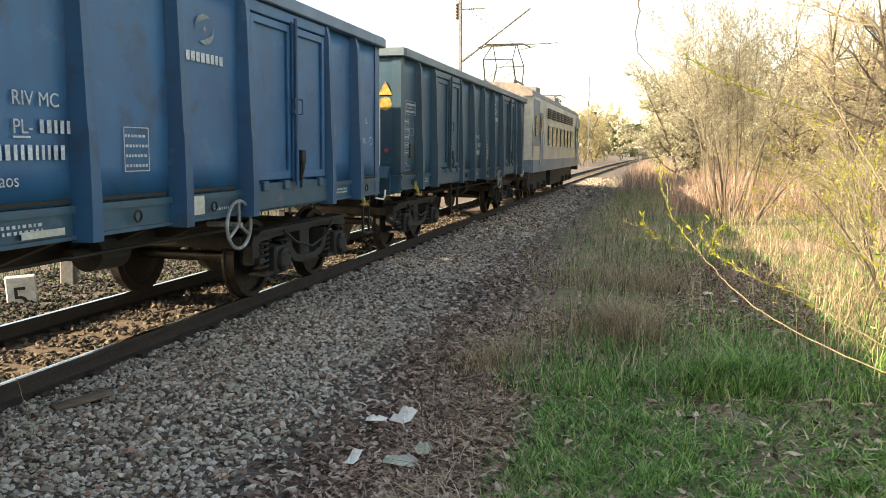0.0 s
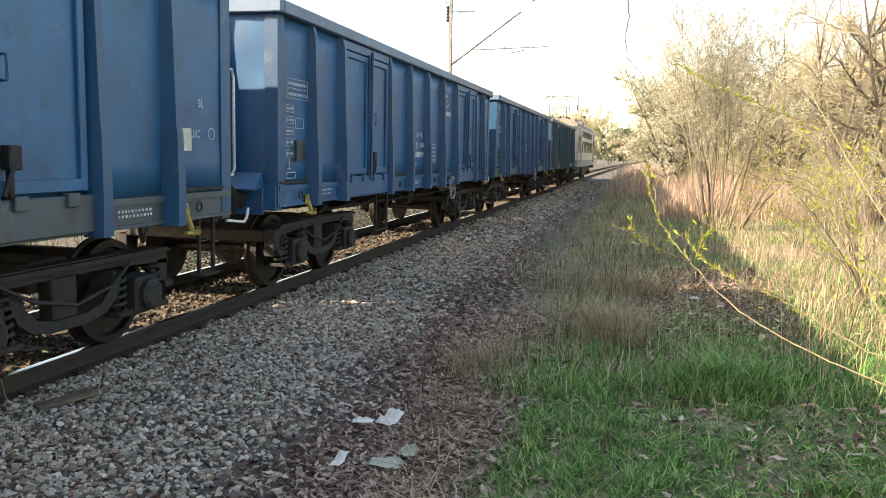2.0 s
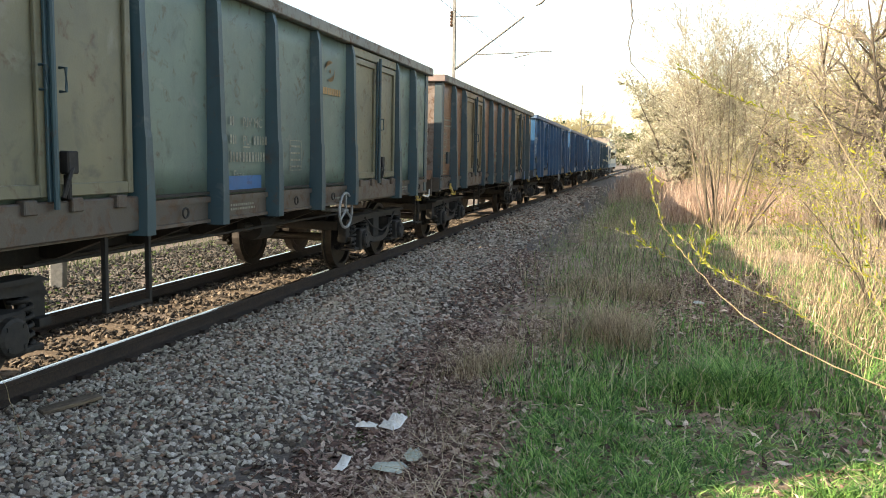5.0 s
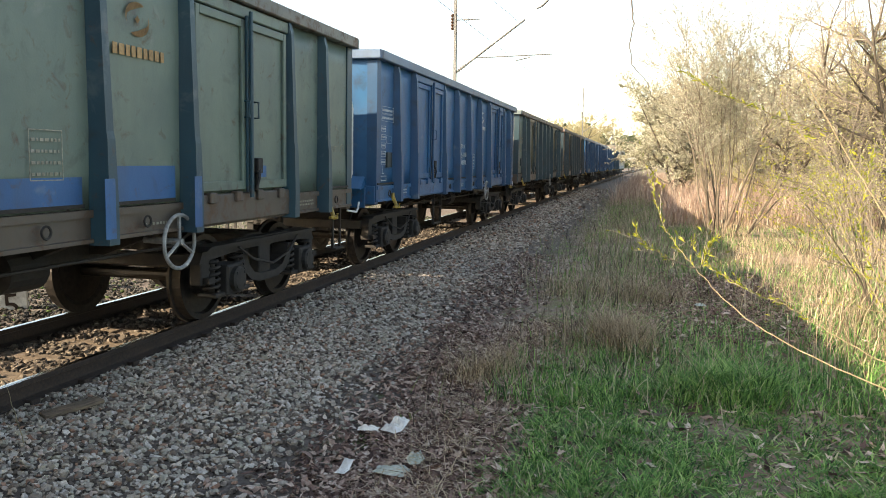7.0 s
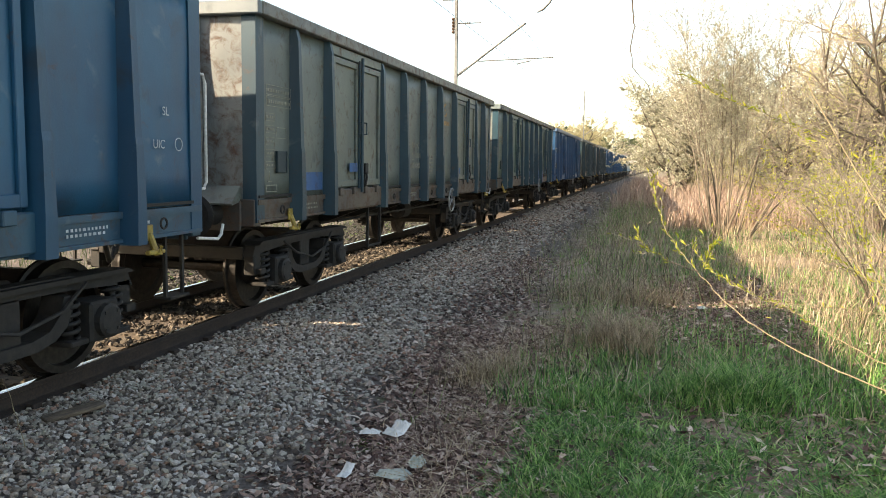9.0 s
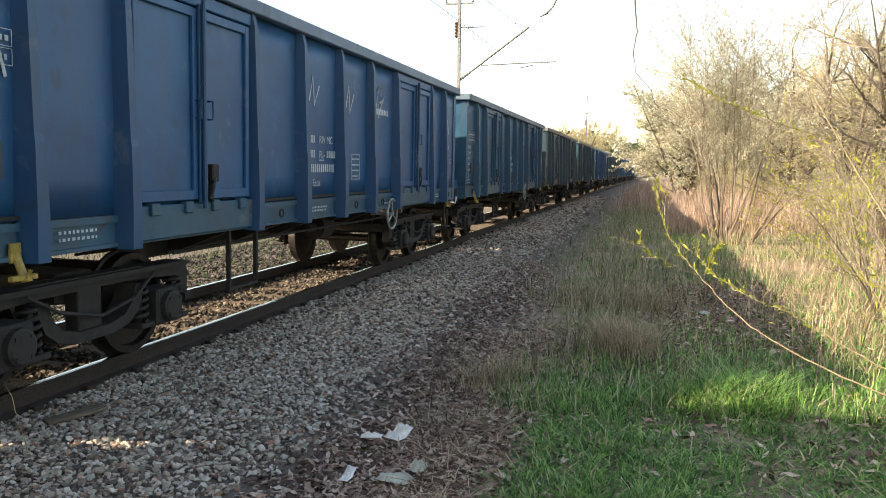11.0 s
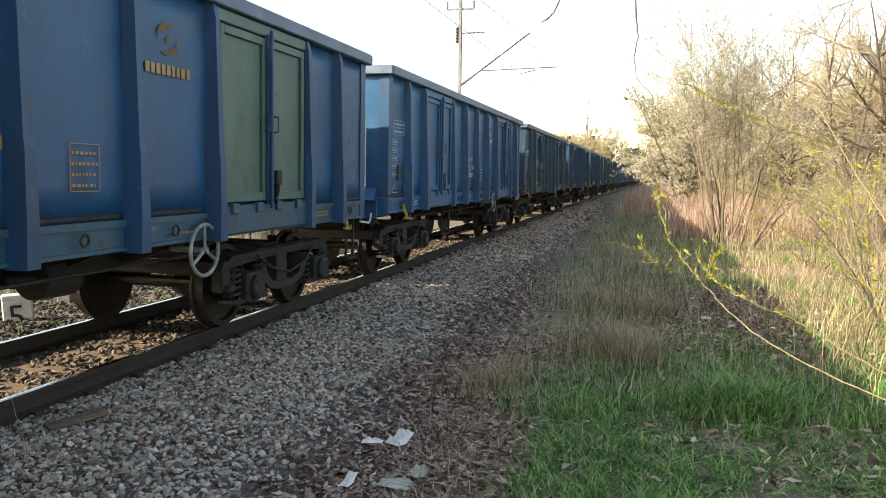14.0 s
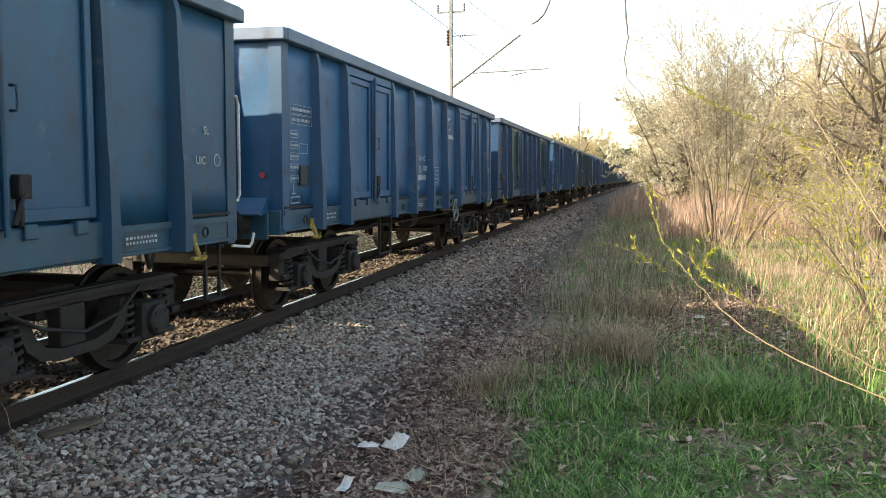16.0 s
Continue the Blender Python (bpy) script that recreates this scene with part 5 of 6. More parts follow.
# ---- shrubs and trees ----
def bent_path(rng, start, way, length, n, wander, lift):
    pts, p, d = [Vector(start)], Vector(start), Vector(way).normalized()
    for _ in range(n):
        d = (d + Vector((rng.gauss(0, wander), rng.gauss(0, wander), rng.gauss(0, wander) + lift))).normalized()
        p = p + d * (length / n)
        pts.append(p.copy())
    return pts


class Bush:
    """Collects stems, twigs and small leaves of one plant."""

    def __init__(self, rng):
        self.rng = rng
        self.data = {"stem": ([], []), "twig": ([], []), "leaf": ([], [])}
        self.trunks = []

    def limb(self, kind, pts, r0, r1, n):
        v, f = self.data[kind]
        radii = [r0 + (r1 - r0) * i / (len(pts) - 1) for i in range(len(pts))]
        a, b = tube_data(pts, radii, n, len(v))
        v.extend(a)
        f.extend(b)

    def trunk(self, pts, r0, r1, n):
        radii = [r0 + (r1 - r0) * i / (len(pts) - 1) for i in range(len(pts))]
        self.trunks.append(tube_data(pts, radii, n))

    def leaf(self, p, size, way=None, slim=0.45):
        rng = self.rng
        v, f = self.data["leaf"]
        d = Vector((rng.gauss(0, 1), rng.gauss(0, 1), rng.gauss(0.3, 0.8))) if way is None else Vector(way) + Vector((rng.gauss(0, .5), rng.gauss(0, .5), rng.gauss(0.2, .5)))
        d.normalize()
        u = d.cross(Vector((rng.gauss(0, 1), rng.gauss(0, 1), rng.gauss(0, 1))))
        if u.length < 1e-3:
            u = Vector((1, 0, 0))
        u.normalize()
        b = len(v)
        w = d.cross(u) * size * 0.12
        v.extend([p, p + d * size * 0.5 + u * size * slim * 0.5 + w, p + d * size, p + d * size * 0.5 - u * size * slim * 0.5 + w])
        f.append((b, b + 1, b + 2, b + 3))

    def branch(self, pts, depth, r, length, spread, lift, leaves, leaf_size, count):
        rng = self.rng
        if depth == 0:
            return
        for _ in range(count):
            i = rng.randrange(max(1, len(pts) // 4), len(pts) - 1) if len(pts) > 3 else len(pts) - 2
            p = pts[i].lerp(pts[i + 1], rng.random())
            d = (pts[i + 1] - pts[i]).normalized()
            side = Vector((rng.gauss(0, 1), rng.gauss(0, 1), rng.gauss(0, 0.6)))
            side = (side - d * side.dot(d)).normalized()
            L = length * rng.uniform(0.5, 1.25)
            sub = bent_path(rng, p, d + side * spread, L, 4 if depth > 1 else 3, 0.12, lift)
            self.limb("twig", sub, r, r * 0.35, 4 if depth > 1 else 3)
            self.branch(sub, depth - 1, r * 0.5, length * 0.5, spread, lift * 0.7, leaves, leaf_size, max(2, count // 2))
            for _ in range(leaves if depth == 1 else leaves // 3):
                k = rng.randrange(len(sub) - 1)
                self.leaf(sub[k].lerp(sub[k + 1], rng.random()), leaf_size * rng.uniform(0.6, 1.4))

    def build(self, name, label, category, stem_m, twig_m, leaf_m, at, group=""):
        root = tagged(new(name), label, category, group)
        root.matrix_basis = at
        for v, f in self.trunks:
            mesh_thing("trunk" if category == "tree" else "stem", [tuple(q) for q in v], f, stem_m, root)
        for key, pname, m in (("stem", "branchwork", stem_m), ("twig", "brushwood", twig_m), ("leaf", "crown", leaf_m)):
            v, f = self.data[key]
            if v:
                tagged(mesh_thing(pname, [tuple(q) for q in v], f, m, root), kind="stuff")
        return root


def on_ground(x, y, turn=0.0):
    return pose(x, y, ground_height(x, y) - 0.04, 0, 0, turn)


def make_main_shrub():
    """Tall hazel-like shrub: a sheaf of slender upright stems."""
    rng = random.Random(5)
    b = Bush(rng)
    for k in range(21):
        a = rng.uniform(0, 6.28)
        lean = rng.uniform(0.02, 0.22) if k < 13 else rng.uniform(0.22, 0.52)
        L = rng.uniform(3.6, 6.0) * (1 - lean * 0.22)
        d = rng.uniform(0.05, 0.38)
        pts = bent_path(rng, (d * math.cos(a), d * math.sin(a), 0), (lean * math.cos(a + rng.gauss(0, 0.7)), lean * math.sin(a), 1), L, 10, 0.055, 0.010)
        r = rng.choice((0.011, 0.014, 0.018, 0.024, 0.034))
        b.trunk(pts, r, 0.004, 6)
        b.branch(pts[2:], 2, 0.006, 1.2, 0.8, 0.05, 7, 0.05, 18)
    for k in range(3):
        pts = bent_path(rng, (0.5, 0.1 * k, 0), (0.5 + 0.2 * k, 0.1, 0.9), 1.8, 5, 0.08, 0.05)
        b.trunk(pts, 0.03, 0.01, 6)
    return b.build("tall_shrub", "tall leafless shrub of many slender upright stems", "shrub", BARK, TWIG, BLOSSOM, on_ground(1.95, 20.4))


def make_blossom_tree(seed, x, y, height, width, leaf_m, label, leaves=9, size=0.14, name="blossom_tree", trunks=3, twig_n=13, bark=None):
    rng = random.Random(seed)
    b = Bush(rng)
    for k in range(trunks):
        a = 6.28 * k / trunks + rng.uniform(-.4, .4)
        pts = bent_path(rng, (0.15 * math.cos(a), 0.15 * math.sin(a), 0), (0.22 * math.cos(a), 0.22 * math.sin(a), 1), height * rng.uniform(0.72, 0.9), 8, 0.06, 0.03)
        b.trunk(pts, 0.010 * height, 0.012, 7)
        for j in range(9):
            i = rng.randrange(1, 7)
            aa = rng.uniform(0, 6.28)
            L = width * rng.uniform(0.32, 0.6)
            sub = bent_path(rng, pts[i], (math.cos(aa), math.sin(aa), rng.uniform(0.15, 0.75)), L, 6, 0.11, 0.05)
            b.limb("stem", sub, 0.045, 0.010, 5)
            b.branch(sub, 2, 0.013, L * 0.45, 0.7, 0.05, leaves, size, twig_n)
    return b.build(name, label, "tree", bark or DARKBARK, TWIG, leaf_m, on_ground(x, y), "trees of the thicket")


def make_twiggy_bush(seed, height, n, leaf_m, leaves, size, label, place, stem_m=None):
    rng = random.Random(seed)
    b = Bush(rng)
    for k in range(n):
        a = rng.uniform(0, 6.28)
        lean = rng.uniform(0.1, 0.7)
        pts = bent_path(rng, (0.3 * rng.random() * math.cos(a), 0.3 * rng.random() * math.sin(a), 0), (lean * math.cos(a), lean * math.sin(a), 1), height * rng.uniform(0.6, 1.1), 6, 0.08, 0.0)
        b.trunk(pts, rng.uniform(0.006, 0.013), 0.003, 5)
        b.branch(pts[1:], 2, 0.0045, height * 0.32, 0.6, 0.05, leaves, size, 7)
    return b.build("willow_bush", label, "bush", stem_m or BARK, TWIG, leaf_m, place, "bushes of the verge")


make_main_shrub()
make_blossom_tree(31, 2.3, 46, 8.2, 5.2, BLOSSOM, "blossoming wild plum tree with pale cream flowers", 10, 0.15)
make_blossom_tree(48, 1.7, 42, 8.2, 4.6, BLOSSOM, "slender blossoming wild plum tree beside the line", 6, 0.11)
make_blossom_tree(32, 3.4, 42, 7.6, 5.0, BLOSSOM, "blossoming wild plum tree behind the tall shrub", 8, 0.12)
make_blossom_tree(33, 3.6, 64, 8.6, 6.0, BLOSSOM, "pale blossoming tree close to the track", 9, 0.17)
make_blossom_tree(34, 5.2, 33, 8.6, 5.0, CATKIN, "budding tree with thin yellow-green crown", 3, 0.07)
make_blossom_tree(35, 7.6, 30, 8.8, 5.4, CATKIN, "budding tree with dark forked limbs", 2, 0.07)
make_blossom_tree(36, 9.8, 36, 9.6, 6.0, CATKIN, "budding tree of the thicket edge", 3, 0.08)
make_blossom_tree(37, 6.8, 44, 8.8, 6.0, BLOSSOM, "thin pale blossoming tree in the thicket", 5, 0.11)
make_blossom_tree(38, 11.5, 46, 9.5, 6.5, CATKIN, "budding tree deep in the thicket", 4, 0.10)
make_blossom_tree(39, 4.2, 58, 8.6, 6.4, BLOSSOM, "pale tree deep in the thicket", 6, 0.14)
make_blossom_tree(40, 13.5, 33, 9.0, 6.0, CATKIN, "tall budding tree at the thicket's side", 3, 0.08)
make_blossom_tree(42, 9.0, 52, 10.0, 7.0, CATKIN, "tall budding tree deep in the thicket", 3, 0.10, twig_n=15)
make_blossom_tree(43, 14.5, 52, 11.0, 7.5, CATKIN, "tall budding tree deep in the thicket", 3, 0.10, twig_n=15)
make_blossom_tree(44, 12.0, 40, 9.0, 6.0, BLOSSOM, "pale budding tree of the thicket", 3, 0.10, twig_n=15)
make_blossom_tree(45, 18.0, 44, 11.0, 7.5, CATKIN, "tall budding tree at the thicket's side", 3, 0.10, twig_n=15)
make_blossom_tree(46, 6.0, 27.5, 8.4, 5.0, CATKIN, "bare forked tree behind the bushes", 1, 0.06, twig_n=15)
make_blossom_tree(47, 9.2, 26.5, 8.6, 5.4, CATKIN, "bare forked tree behind the bushes", 1, 0.06, twig_n=15)
make_blossom_tree(41, 6.2, 22.5, 7.4, 4.2, CATKIN, "slender budding tree with bare dark branches", 2, 0.06)

BUSHES = [(2.75, 10.4, 2.1), (3.3, 12.6, 2.3), (3.0, 8.3, 1.7), (4.3, 10.9, 2.4), (4.2, 14.6, 2.2), (5.4, 13.0, 2.6), (3.2, 16.8, 1.9), (5.6, 17.6, 2.4), (7.0, 20.0, 2.6), (4.4, 19.8, 1.8), (8.4, 24.5, 2.8), (5.0, 24.5, 2.0), (3.9, 28.5, 1.9), (6.6, 28.0, 2.4), (2.9, 33, 1.8), (10.5, 29.0, 3.0), (7.6, 15.4, 2.8), (9.0, 18.5, 3.0)]
for i, (x, y, h) in enumerate(BUSHES):
    make_twiggy_bush(60 + i, h, 15 if y < 16 else 11, WILLOW if i % 3 == 0 else CATKIN, 3 if i % 3 == 0 else 2, 0.045 if y < 16 else 0.06, "golden twiggy willow bush with first yellow-green leaves" if i % 3 == 0 else "bare straw-coloured twiggy bush with a few buds", on_ground(x, y, 40 * i))


# far trees past the train
FAR = [(-16.5, 150, 11, FARBUD), (-13.5, 142, 9.5, FARBUD), (-11.0, 165, 10, FARBUD), (-14, 190, 12, FARBUD), (-7.0, 205, 11.5, PINE), (-3.0, 190, 10.5, PINE), (2.0, 170, 10, PINE), (-20, 200, 13, FARBUD), (5.0, 95, 8.5, BLOSSOM), (4.5, 82, 9, BLOSSOM), (9, 72, 10, CATKIN), (15, 66, 11, CATKIN), (20, 58, 11, CATKIN), (-1.0, 235, 13, PINE), (5, 120, 10, FARBUD), (-9.6, 118, 10, FARBUD), (-11.5, 128, 12, FARBUD), (-10.0, 150, 12, FARBUD), (-9.5, 180, 13, FARBUD), (-12.5, 112, 9, FARBUD)]
for i, (x, y, h, m) in enumerate(FAR):
    big = y > 130
    make_blossom_tree(90 + i, x, y, h, h * 0.62, m, "far tree with thin tan spring crown" if m in (CATKIN, FARBUD) else ("far dark green tree" if m is PINE else "far pale blossoming tree"), 7, 0.30 if big else 0.2, "far_tree", 2, 9)


def make_treeline():
    """Distant woods that close the horizon all round."""
    rng = random.Random(77)
    v, f = [], []
    for i in range(9000):
        a = rng.uniform(0, 6.283)
        d = rng.uniform(330, 420)
        h = 15 + 6 * noise.noise((a * 9, 0.0, 3.0)) + 4 * noise.noise((a * 40, 1.0, 3.0))
        x, y, z = d * math.sin(a), d * math.cos(a), h * rng.random() ** 0.6
        s = rng.uniform(1.2, 3.0)
        b = len(v)
        u = Vector((rng.gauss(0, 1), rng.gauss(0, 1), rng.gauss(0, 1))).normalized() * s
        w = u.orthogonal().normalized() * s
        p = Vector((x, y, z))
        v.extend([p - u, p + w, p + u * 0.9, p - w * 0.8])
        f.append((b, b + 1, b + 2, b + 3))
    tagged(mesh_thing("far_woods", [tuple(q) for q in v], f, PINE), "distant hazy woods on the horizon", "woods", kind="stuff")


make_treeline()


# near willow sprays hanging into view
def spray(seed, pts, r, leaf_m, leaves, size, label, name="willow_branch", from_i=2, bark=None):
    rng = random.Random(seed)
    b = Bush(rng)
    P = [Vector(p) for p in pts]
    fine = []
    for i in range(len(P) - 1):
        for k in range(4):
            q = P[i].lerp(P[i + 1], k / 4) + Vector((rng.gauss(0, 1), rng.gauss(0, 1), rng.gauss(0, 1))) * 0.003
            fine.append(q)
    fine.append(P[-1])
    b.trunk(fine, r, r * 0.25, 7)
    for i in range(from_i * 4, len(fine) - 1):
        d = (fine[i + 1] - fine[i]).normalized()
        for _ in range(leaves):
            b.leaf(fine[i].lerp(fine[i + 1], rng.random()), size * rng.uniform(0.4, 1.0), d, 0.22)
        if rng.random() < 0.25:
            sub = bent_path(rng, fine[i], d + Vector((rng.gauss(0, .5), rng.gauss(0, .5), rng.gauss(0.2, .5))), rng.uniform(0.08, 0.25), 3, 0.15, 0.05)
            b.limb("twig", sub, r * 0.35, r * 0.15, 4)
            for q in sub[1:]:
                b.leaf(q, size * rng.uniform(0.5, 1.0), d, 0.28)
    return b.build(name, label, "branch", bark or BARK, TWIG, leaf_m, Matrix())


spray(1, [(1.75, 3.5, 0.4), (1.344, 3.7, 0.581), (1.08, 3.8, 0.664), (0.896, 3.9, 0.72), (0.712, 3.98, 0.794), (0.58, 4.05, 0.858), (0.468, 4.12, 0.926), (0.368, 4.2, 1.022), (0.286, 4.27, 1.101), (0.195, 4.34, 1.201), (0.12, 4.42, 1.305), (0.079, 4.5, 1.405), (0.055, 4.58, 1.495), (0.02, 4.66, 1.602)], 0.0042, WILLOW, 3, 0.05, "long pale willow branch with small yellow-green leaves", from_i=8, bark=PALEBARK)
spray(2, [(0.281, 4.27, 1.103), (0.165, 4.22, 1.148), (0.05, 4.2, 1.208), (-0.009, 4.2, 1.258), (-0.026, 4.22, 1.32)], 0.0036, WILLOW, 4, 0.048, "short willow twig with small yellow-green leaves", from_i=1)
spray(7, [(0.308, 4.27, 1.108), (0.338, 4.27, 1.173), (0.344, 4.28, 1.222), (0.376, 4.29, 1.261)], 0.003, WILLOW, 5, 0.048, "short forked willow twig with yellow-green leaves", from_i=0)
spray(3, [(1.95, 4.15, 0.34), (1.552, 4.3, 0.538), (1.24, 4.4, 0.652), (1.075, 4.48, 0.721), (0.918, 4.55, 0.811), (0.781, 4.6, 0.886), (0.656, 4.65, 0.917), (0.525, 4.7, 0.981), (0.412, 4.76, 1.038), (0.337, 4.8, 1.105), (0.285, 4.85, 1.196)], 0.0038, WILLOW, 4, 0.048, "thin willow branch over the grass with yellow-green leaves", from_i=4, bark=PALEBARK)
spray(8, [(2.2, 4.5, 0.6), (1.634, 4.6, 0.79), (1.291, 4.65, 0.86), (1.056, 4.7, 0.886), (0.829, 4.72, 0.887), (0.76, 4.75, 0.891)], 0.0034, WILLOW, 1, 0.04, "thin straight bare willow twig over the grass", from_i=2, bark=PALEBARK)
spray(4, [(2.3, 5, 0.05), (1.633, 5.2, 1.019), (1.42, 5.3, 1.355), (1.301, 5.35, 1.554), (1.128, 5.4, 1.845), (1, 5.45, 2.096), (0.891, 5.5, 2.311), (0.848, 5.55, 2.459)], 0.0072, WILLOW, 1, 0.04, "slanting pale willow shoot with a leafy tip", from_i=5, bark=PALEBARK)
spray(9, [(1.128, 5.4, 1.845), (0.863, 5.45, 1.922), (0.681, 5.5, 2.002), (0.507, 5.5, 2.067), (0.331, 5.55, 2.173), (0.205, 5.6, 2.26)], 0.0038, WILLOW, 6, 0.06, "drooping willow twig with yellow-green leaves", from_i=0)
spray(5, [(1.9, 4.9, -0.1), (1.639, 5, 0.278), (1.442, 5.1, 0.723), (1.312, 5.2, 0.987), (1.21, 5.3, 1.211), (1.171, 5.35, 1.345)], 0.0042, WILLOW, 2, 0.05, "slanting thin willow shoot", from_i=2, bark=PALEBARK)
spray(10, [(2, 5.5, -0.05), (1.812, 5.6, 0.411), (1.486, 5.7, 0.964), (1.405, 5.8, 1.25), (1.446, 5.9, 1.511), (1.494, 5.95, 1.738)], 0.0042, WILLOW, 6, 0.065, "upright willow shoot thick with yellow-green leaves", from_i=1, bark=PALEBARK)
spray(11, [(2.5, 5.9, -0.05), (1.918, 6, 0.637), (1.622, 6, 0.854), (1.425, 6.1, 0.949), (1.231, 6.1, 1.101), (1.055, 6.2, 1.207)], 0.0042, WILLOW, 5, 0.06, "low willow shoot with yellow-green leaves", from_i=1, bark=PALEBARK)
spray(12, [(2.5, 6.4, -0.1), (2.11, 6.6, 0.537), (1.523, 6.7, 1.491), (1.283, 6.8, 1.791), (1.109, 6.8, 1.942), (1.011, 6.8, 2.182)], 0.0045, WILLOW, 4, 0.055, "thin arching willow shoot with yellow-green leaves", from_i=2, bark=PALEBARK)
spray(6, [(-0.20, 6.35, 3.4), (-0.14, 6.32, 2.83), (-0.12, 6.31, 2.68), (-0.14, 6.28, 2.52), (-0.12, 6.27, 2.37), (0.0, 6.29, 2.24), (0.03, 6.29, 2.14)], 0.007, CATKIN, 0, 0.02, "bare dark twig hanging from above", "hanging_twig", 99, DARKBARK)
for i, (x, z) in enumerate(((1.0, 3.35), (1.5, 3.2), (1.9, 3.3), (2.3, 3.0))):
    spray(20 + i, [(x + 1.6, 7.6, z + 0.9), (x + 1.0, 7.3, z + 0.35), (x + 0.5, 7.1, z + 0.05), (x + 0.1, 7.0, z - 0.22 + 0.1 * i), (x - 0.2, 6.9, z - 0.25)], 0.010, CATKIN, 1, 0.02, "bare overhanging dark branch with buds", "overhanging_branch", 1, DARKBARK)


# ---- grass, straw and leaf litter ----
def blades(name, count, place, height, width, bend, material, label, category, seed):
    """Thin two-segment blades. place(rng) gives x, y or None; height(x, y) metres."""
    rng = random.Random(seed)
    v, f = [], []
    made = 0
    while made < count:
        made += 1
        q = place(rng)
        if q is None:
            continue
        x, y = q
        h = height(x, y) * rng.uniform(0.45, 1.25)
        if h < 0.02:
            continue
        z = ground_height(x, y) - 0.01
        a = rng.uniform(0, 6.283)
        dx, dy = math.cos(a), math.sin(a)
        w = width * rng.uniform(0.6, 1.3)
        b1, b2 = h * bend * rng.uniform(0.05, 0.5), h * bend * rng.uniform(0.5, 1.5)
        b = len(v)
        v.extend([(x - dy * w, y + dx * w, z), (x + dy * w, y - dx * w, z),
                  (x + dx * b1 + dy * w * .8, y + dy * b1 - dx * w * .8, z + h * 0.55), (x + dx * b1 - dy * w * .8, y + dy * b1 + dx * w * .8, z + h * 0.55),
                  (x + dx * b2, y + dy * b2, z + h)])
        f.extend([(b, b + 1, b + 2, b + 3), (b + 3, b + 2, b + 4)])
    return tagged(mesh_thing(name, v, f, material), label, category, kind="stuff")


def lush(x, y):
    """How green the verge is here, 0 to 1."""
    c = 1.3 * math.exp(-((x - 0.85) / 0.32) ** 2 - ((y - 6.45) / 0.36) ** 2) + 0.95 * math.exp(-((x - 0.30) / 0.34) ** 2 - ((y - 6.3) / 0.28) ** 2) + 0.5 * math.exp(-((x + 0.3) / 0.5) ** 2 - ((y - 5.2) / 1.0) ** 2)
    n = 0.36 + 0.8 * noise.noise((x * 2.0, y * 1.7, 5.0)) + 0.9 * noise.noise((x * 6.0, y * 5.0, 6.0))
    edge = min(1.0, max(0.0, (x + 1.0 + 0.25 * noise.noise((y * 2.0, 0.0, 8.0))) / 0.35))
    n -= 0.10 if x > 1.15 else 0.0
    fade = max(0.0, min(1.0, (11.5 - y) / 5.0))
    return edge * min(1.0, c + max(0.0, n) * fade)


def grass_place(rng):
    x, y = rng.uniform(-1.3, 4.2), 2.9 + 9.5 * rng.random() ** 1.6
    return (x, y) if rng.random() < lush(x, y) else None


blades("grass", 125000, grass_place, lambda x, y: 0.045 + 0.07 * lush(x, y) ** 2 + 0.24 * max(0.0, math.exp(-((x - 0.72) / 0.48) ** 2 - ((y - 6.4) / 0.42) ** 2) - 0.1), 0.0042, 1.3, GRASS, "fresh green spring grass in uneven tufts", "grass", 3)


def low_place(rng):
    x, y = rng.uniform(-0.95, 4.0), 2.9 + 8.0 * rng.random() ** 1.5
    return (x, y) if rng.random() < 0.75 + noise.noise((x * 2.2, y * 2.2, 40.0)) and x > -0.85 + 0.2 * noise.noise((y * 2.0, 0.0, 8.0)) else None


blades("low_herbs", 60000, low_place, lambda x, y: 0.045, 0.007, 2.2, GRASS, "low green herbs between the leaves", "grass", 41)


def far_grass_place(rng):
    x, y = rng.uniform(-1.3, 7.0), 6.0 + 36.0 * rng.random() ** 1.7
    n = noise.noise((x * 0.5, y * 0.35, 15.0))
    return (x, y) if rng.random() < 0.35 + 0.9 * n and x > -1.1 - 0.01 * y else None


blades("far_grass", 62000, far_grass_place, lambda x, y: 0.20, 0.0048, 0.8, GRASS, "thin green grass among dry stalks", "grass", 8)


def straw_place(rng):
    y = 5.5 + 50 * rng.random() ** 1.9
    x = rng.gauss(-0.35 + 0.004 * y, 0.95)
    if x < -2.0 - 0.012 * y or x > 3.0:
        return None
    if y < 11 and x < -0.9 and rng.random() < 0.7:
        return None
    if y < 8.5 and rng.random() < 0.75 * lush(x, y) + (0.3 if x > 0.2 else 0):
        return None
    n = noise.noise((x * 0.9, y * 0.5, 31.0)) + 0.5 * noise.noise((x * 3.5, y * 2.5, 33.0))
    return (x, y) if rng.random() < (0.25 if y < 10 else 0.5) + 0.8 * n else None


blades("dry_stalks", 14500, straw_place, lambda x, y: 0.22 + 0.30 * min(1, max(0, (y - 6) / 8)), 0.0045, 1.0, STALK, "dry grey-brown grass stalks along the ditch", "dry grass", 12)


def lit_straw_place(rng):
    y = 7.5 + 55 * rng.random() ** 1.4
    x = rng.uniform(1.15, 4.0 + 0.28 * y)
    return (x, y) if rng.random() < 0.6 + 0.9 * noise.noise((x * 0.9, y * 0.7, 51.0)) + (0 if x > 1.8 else -0.3) else None


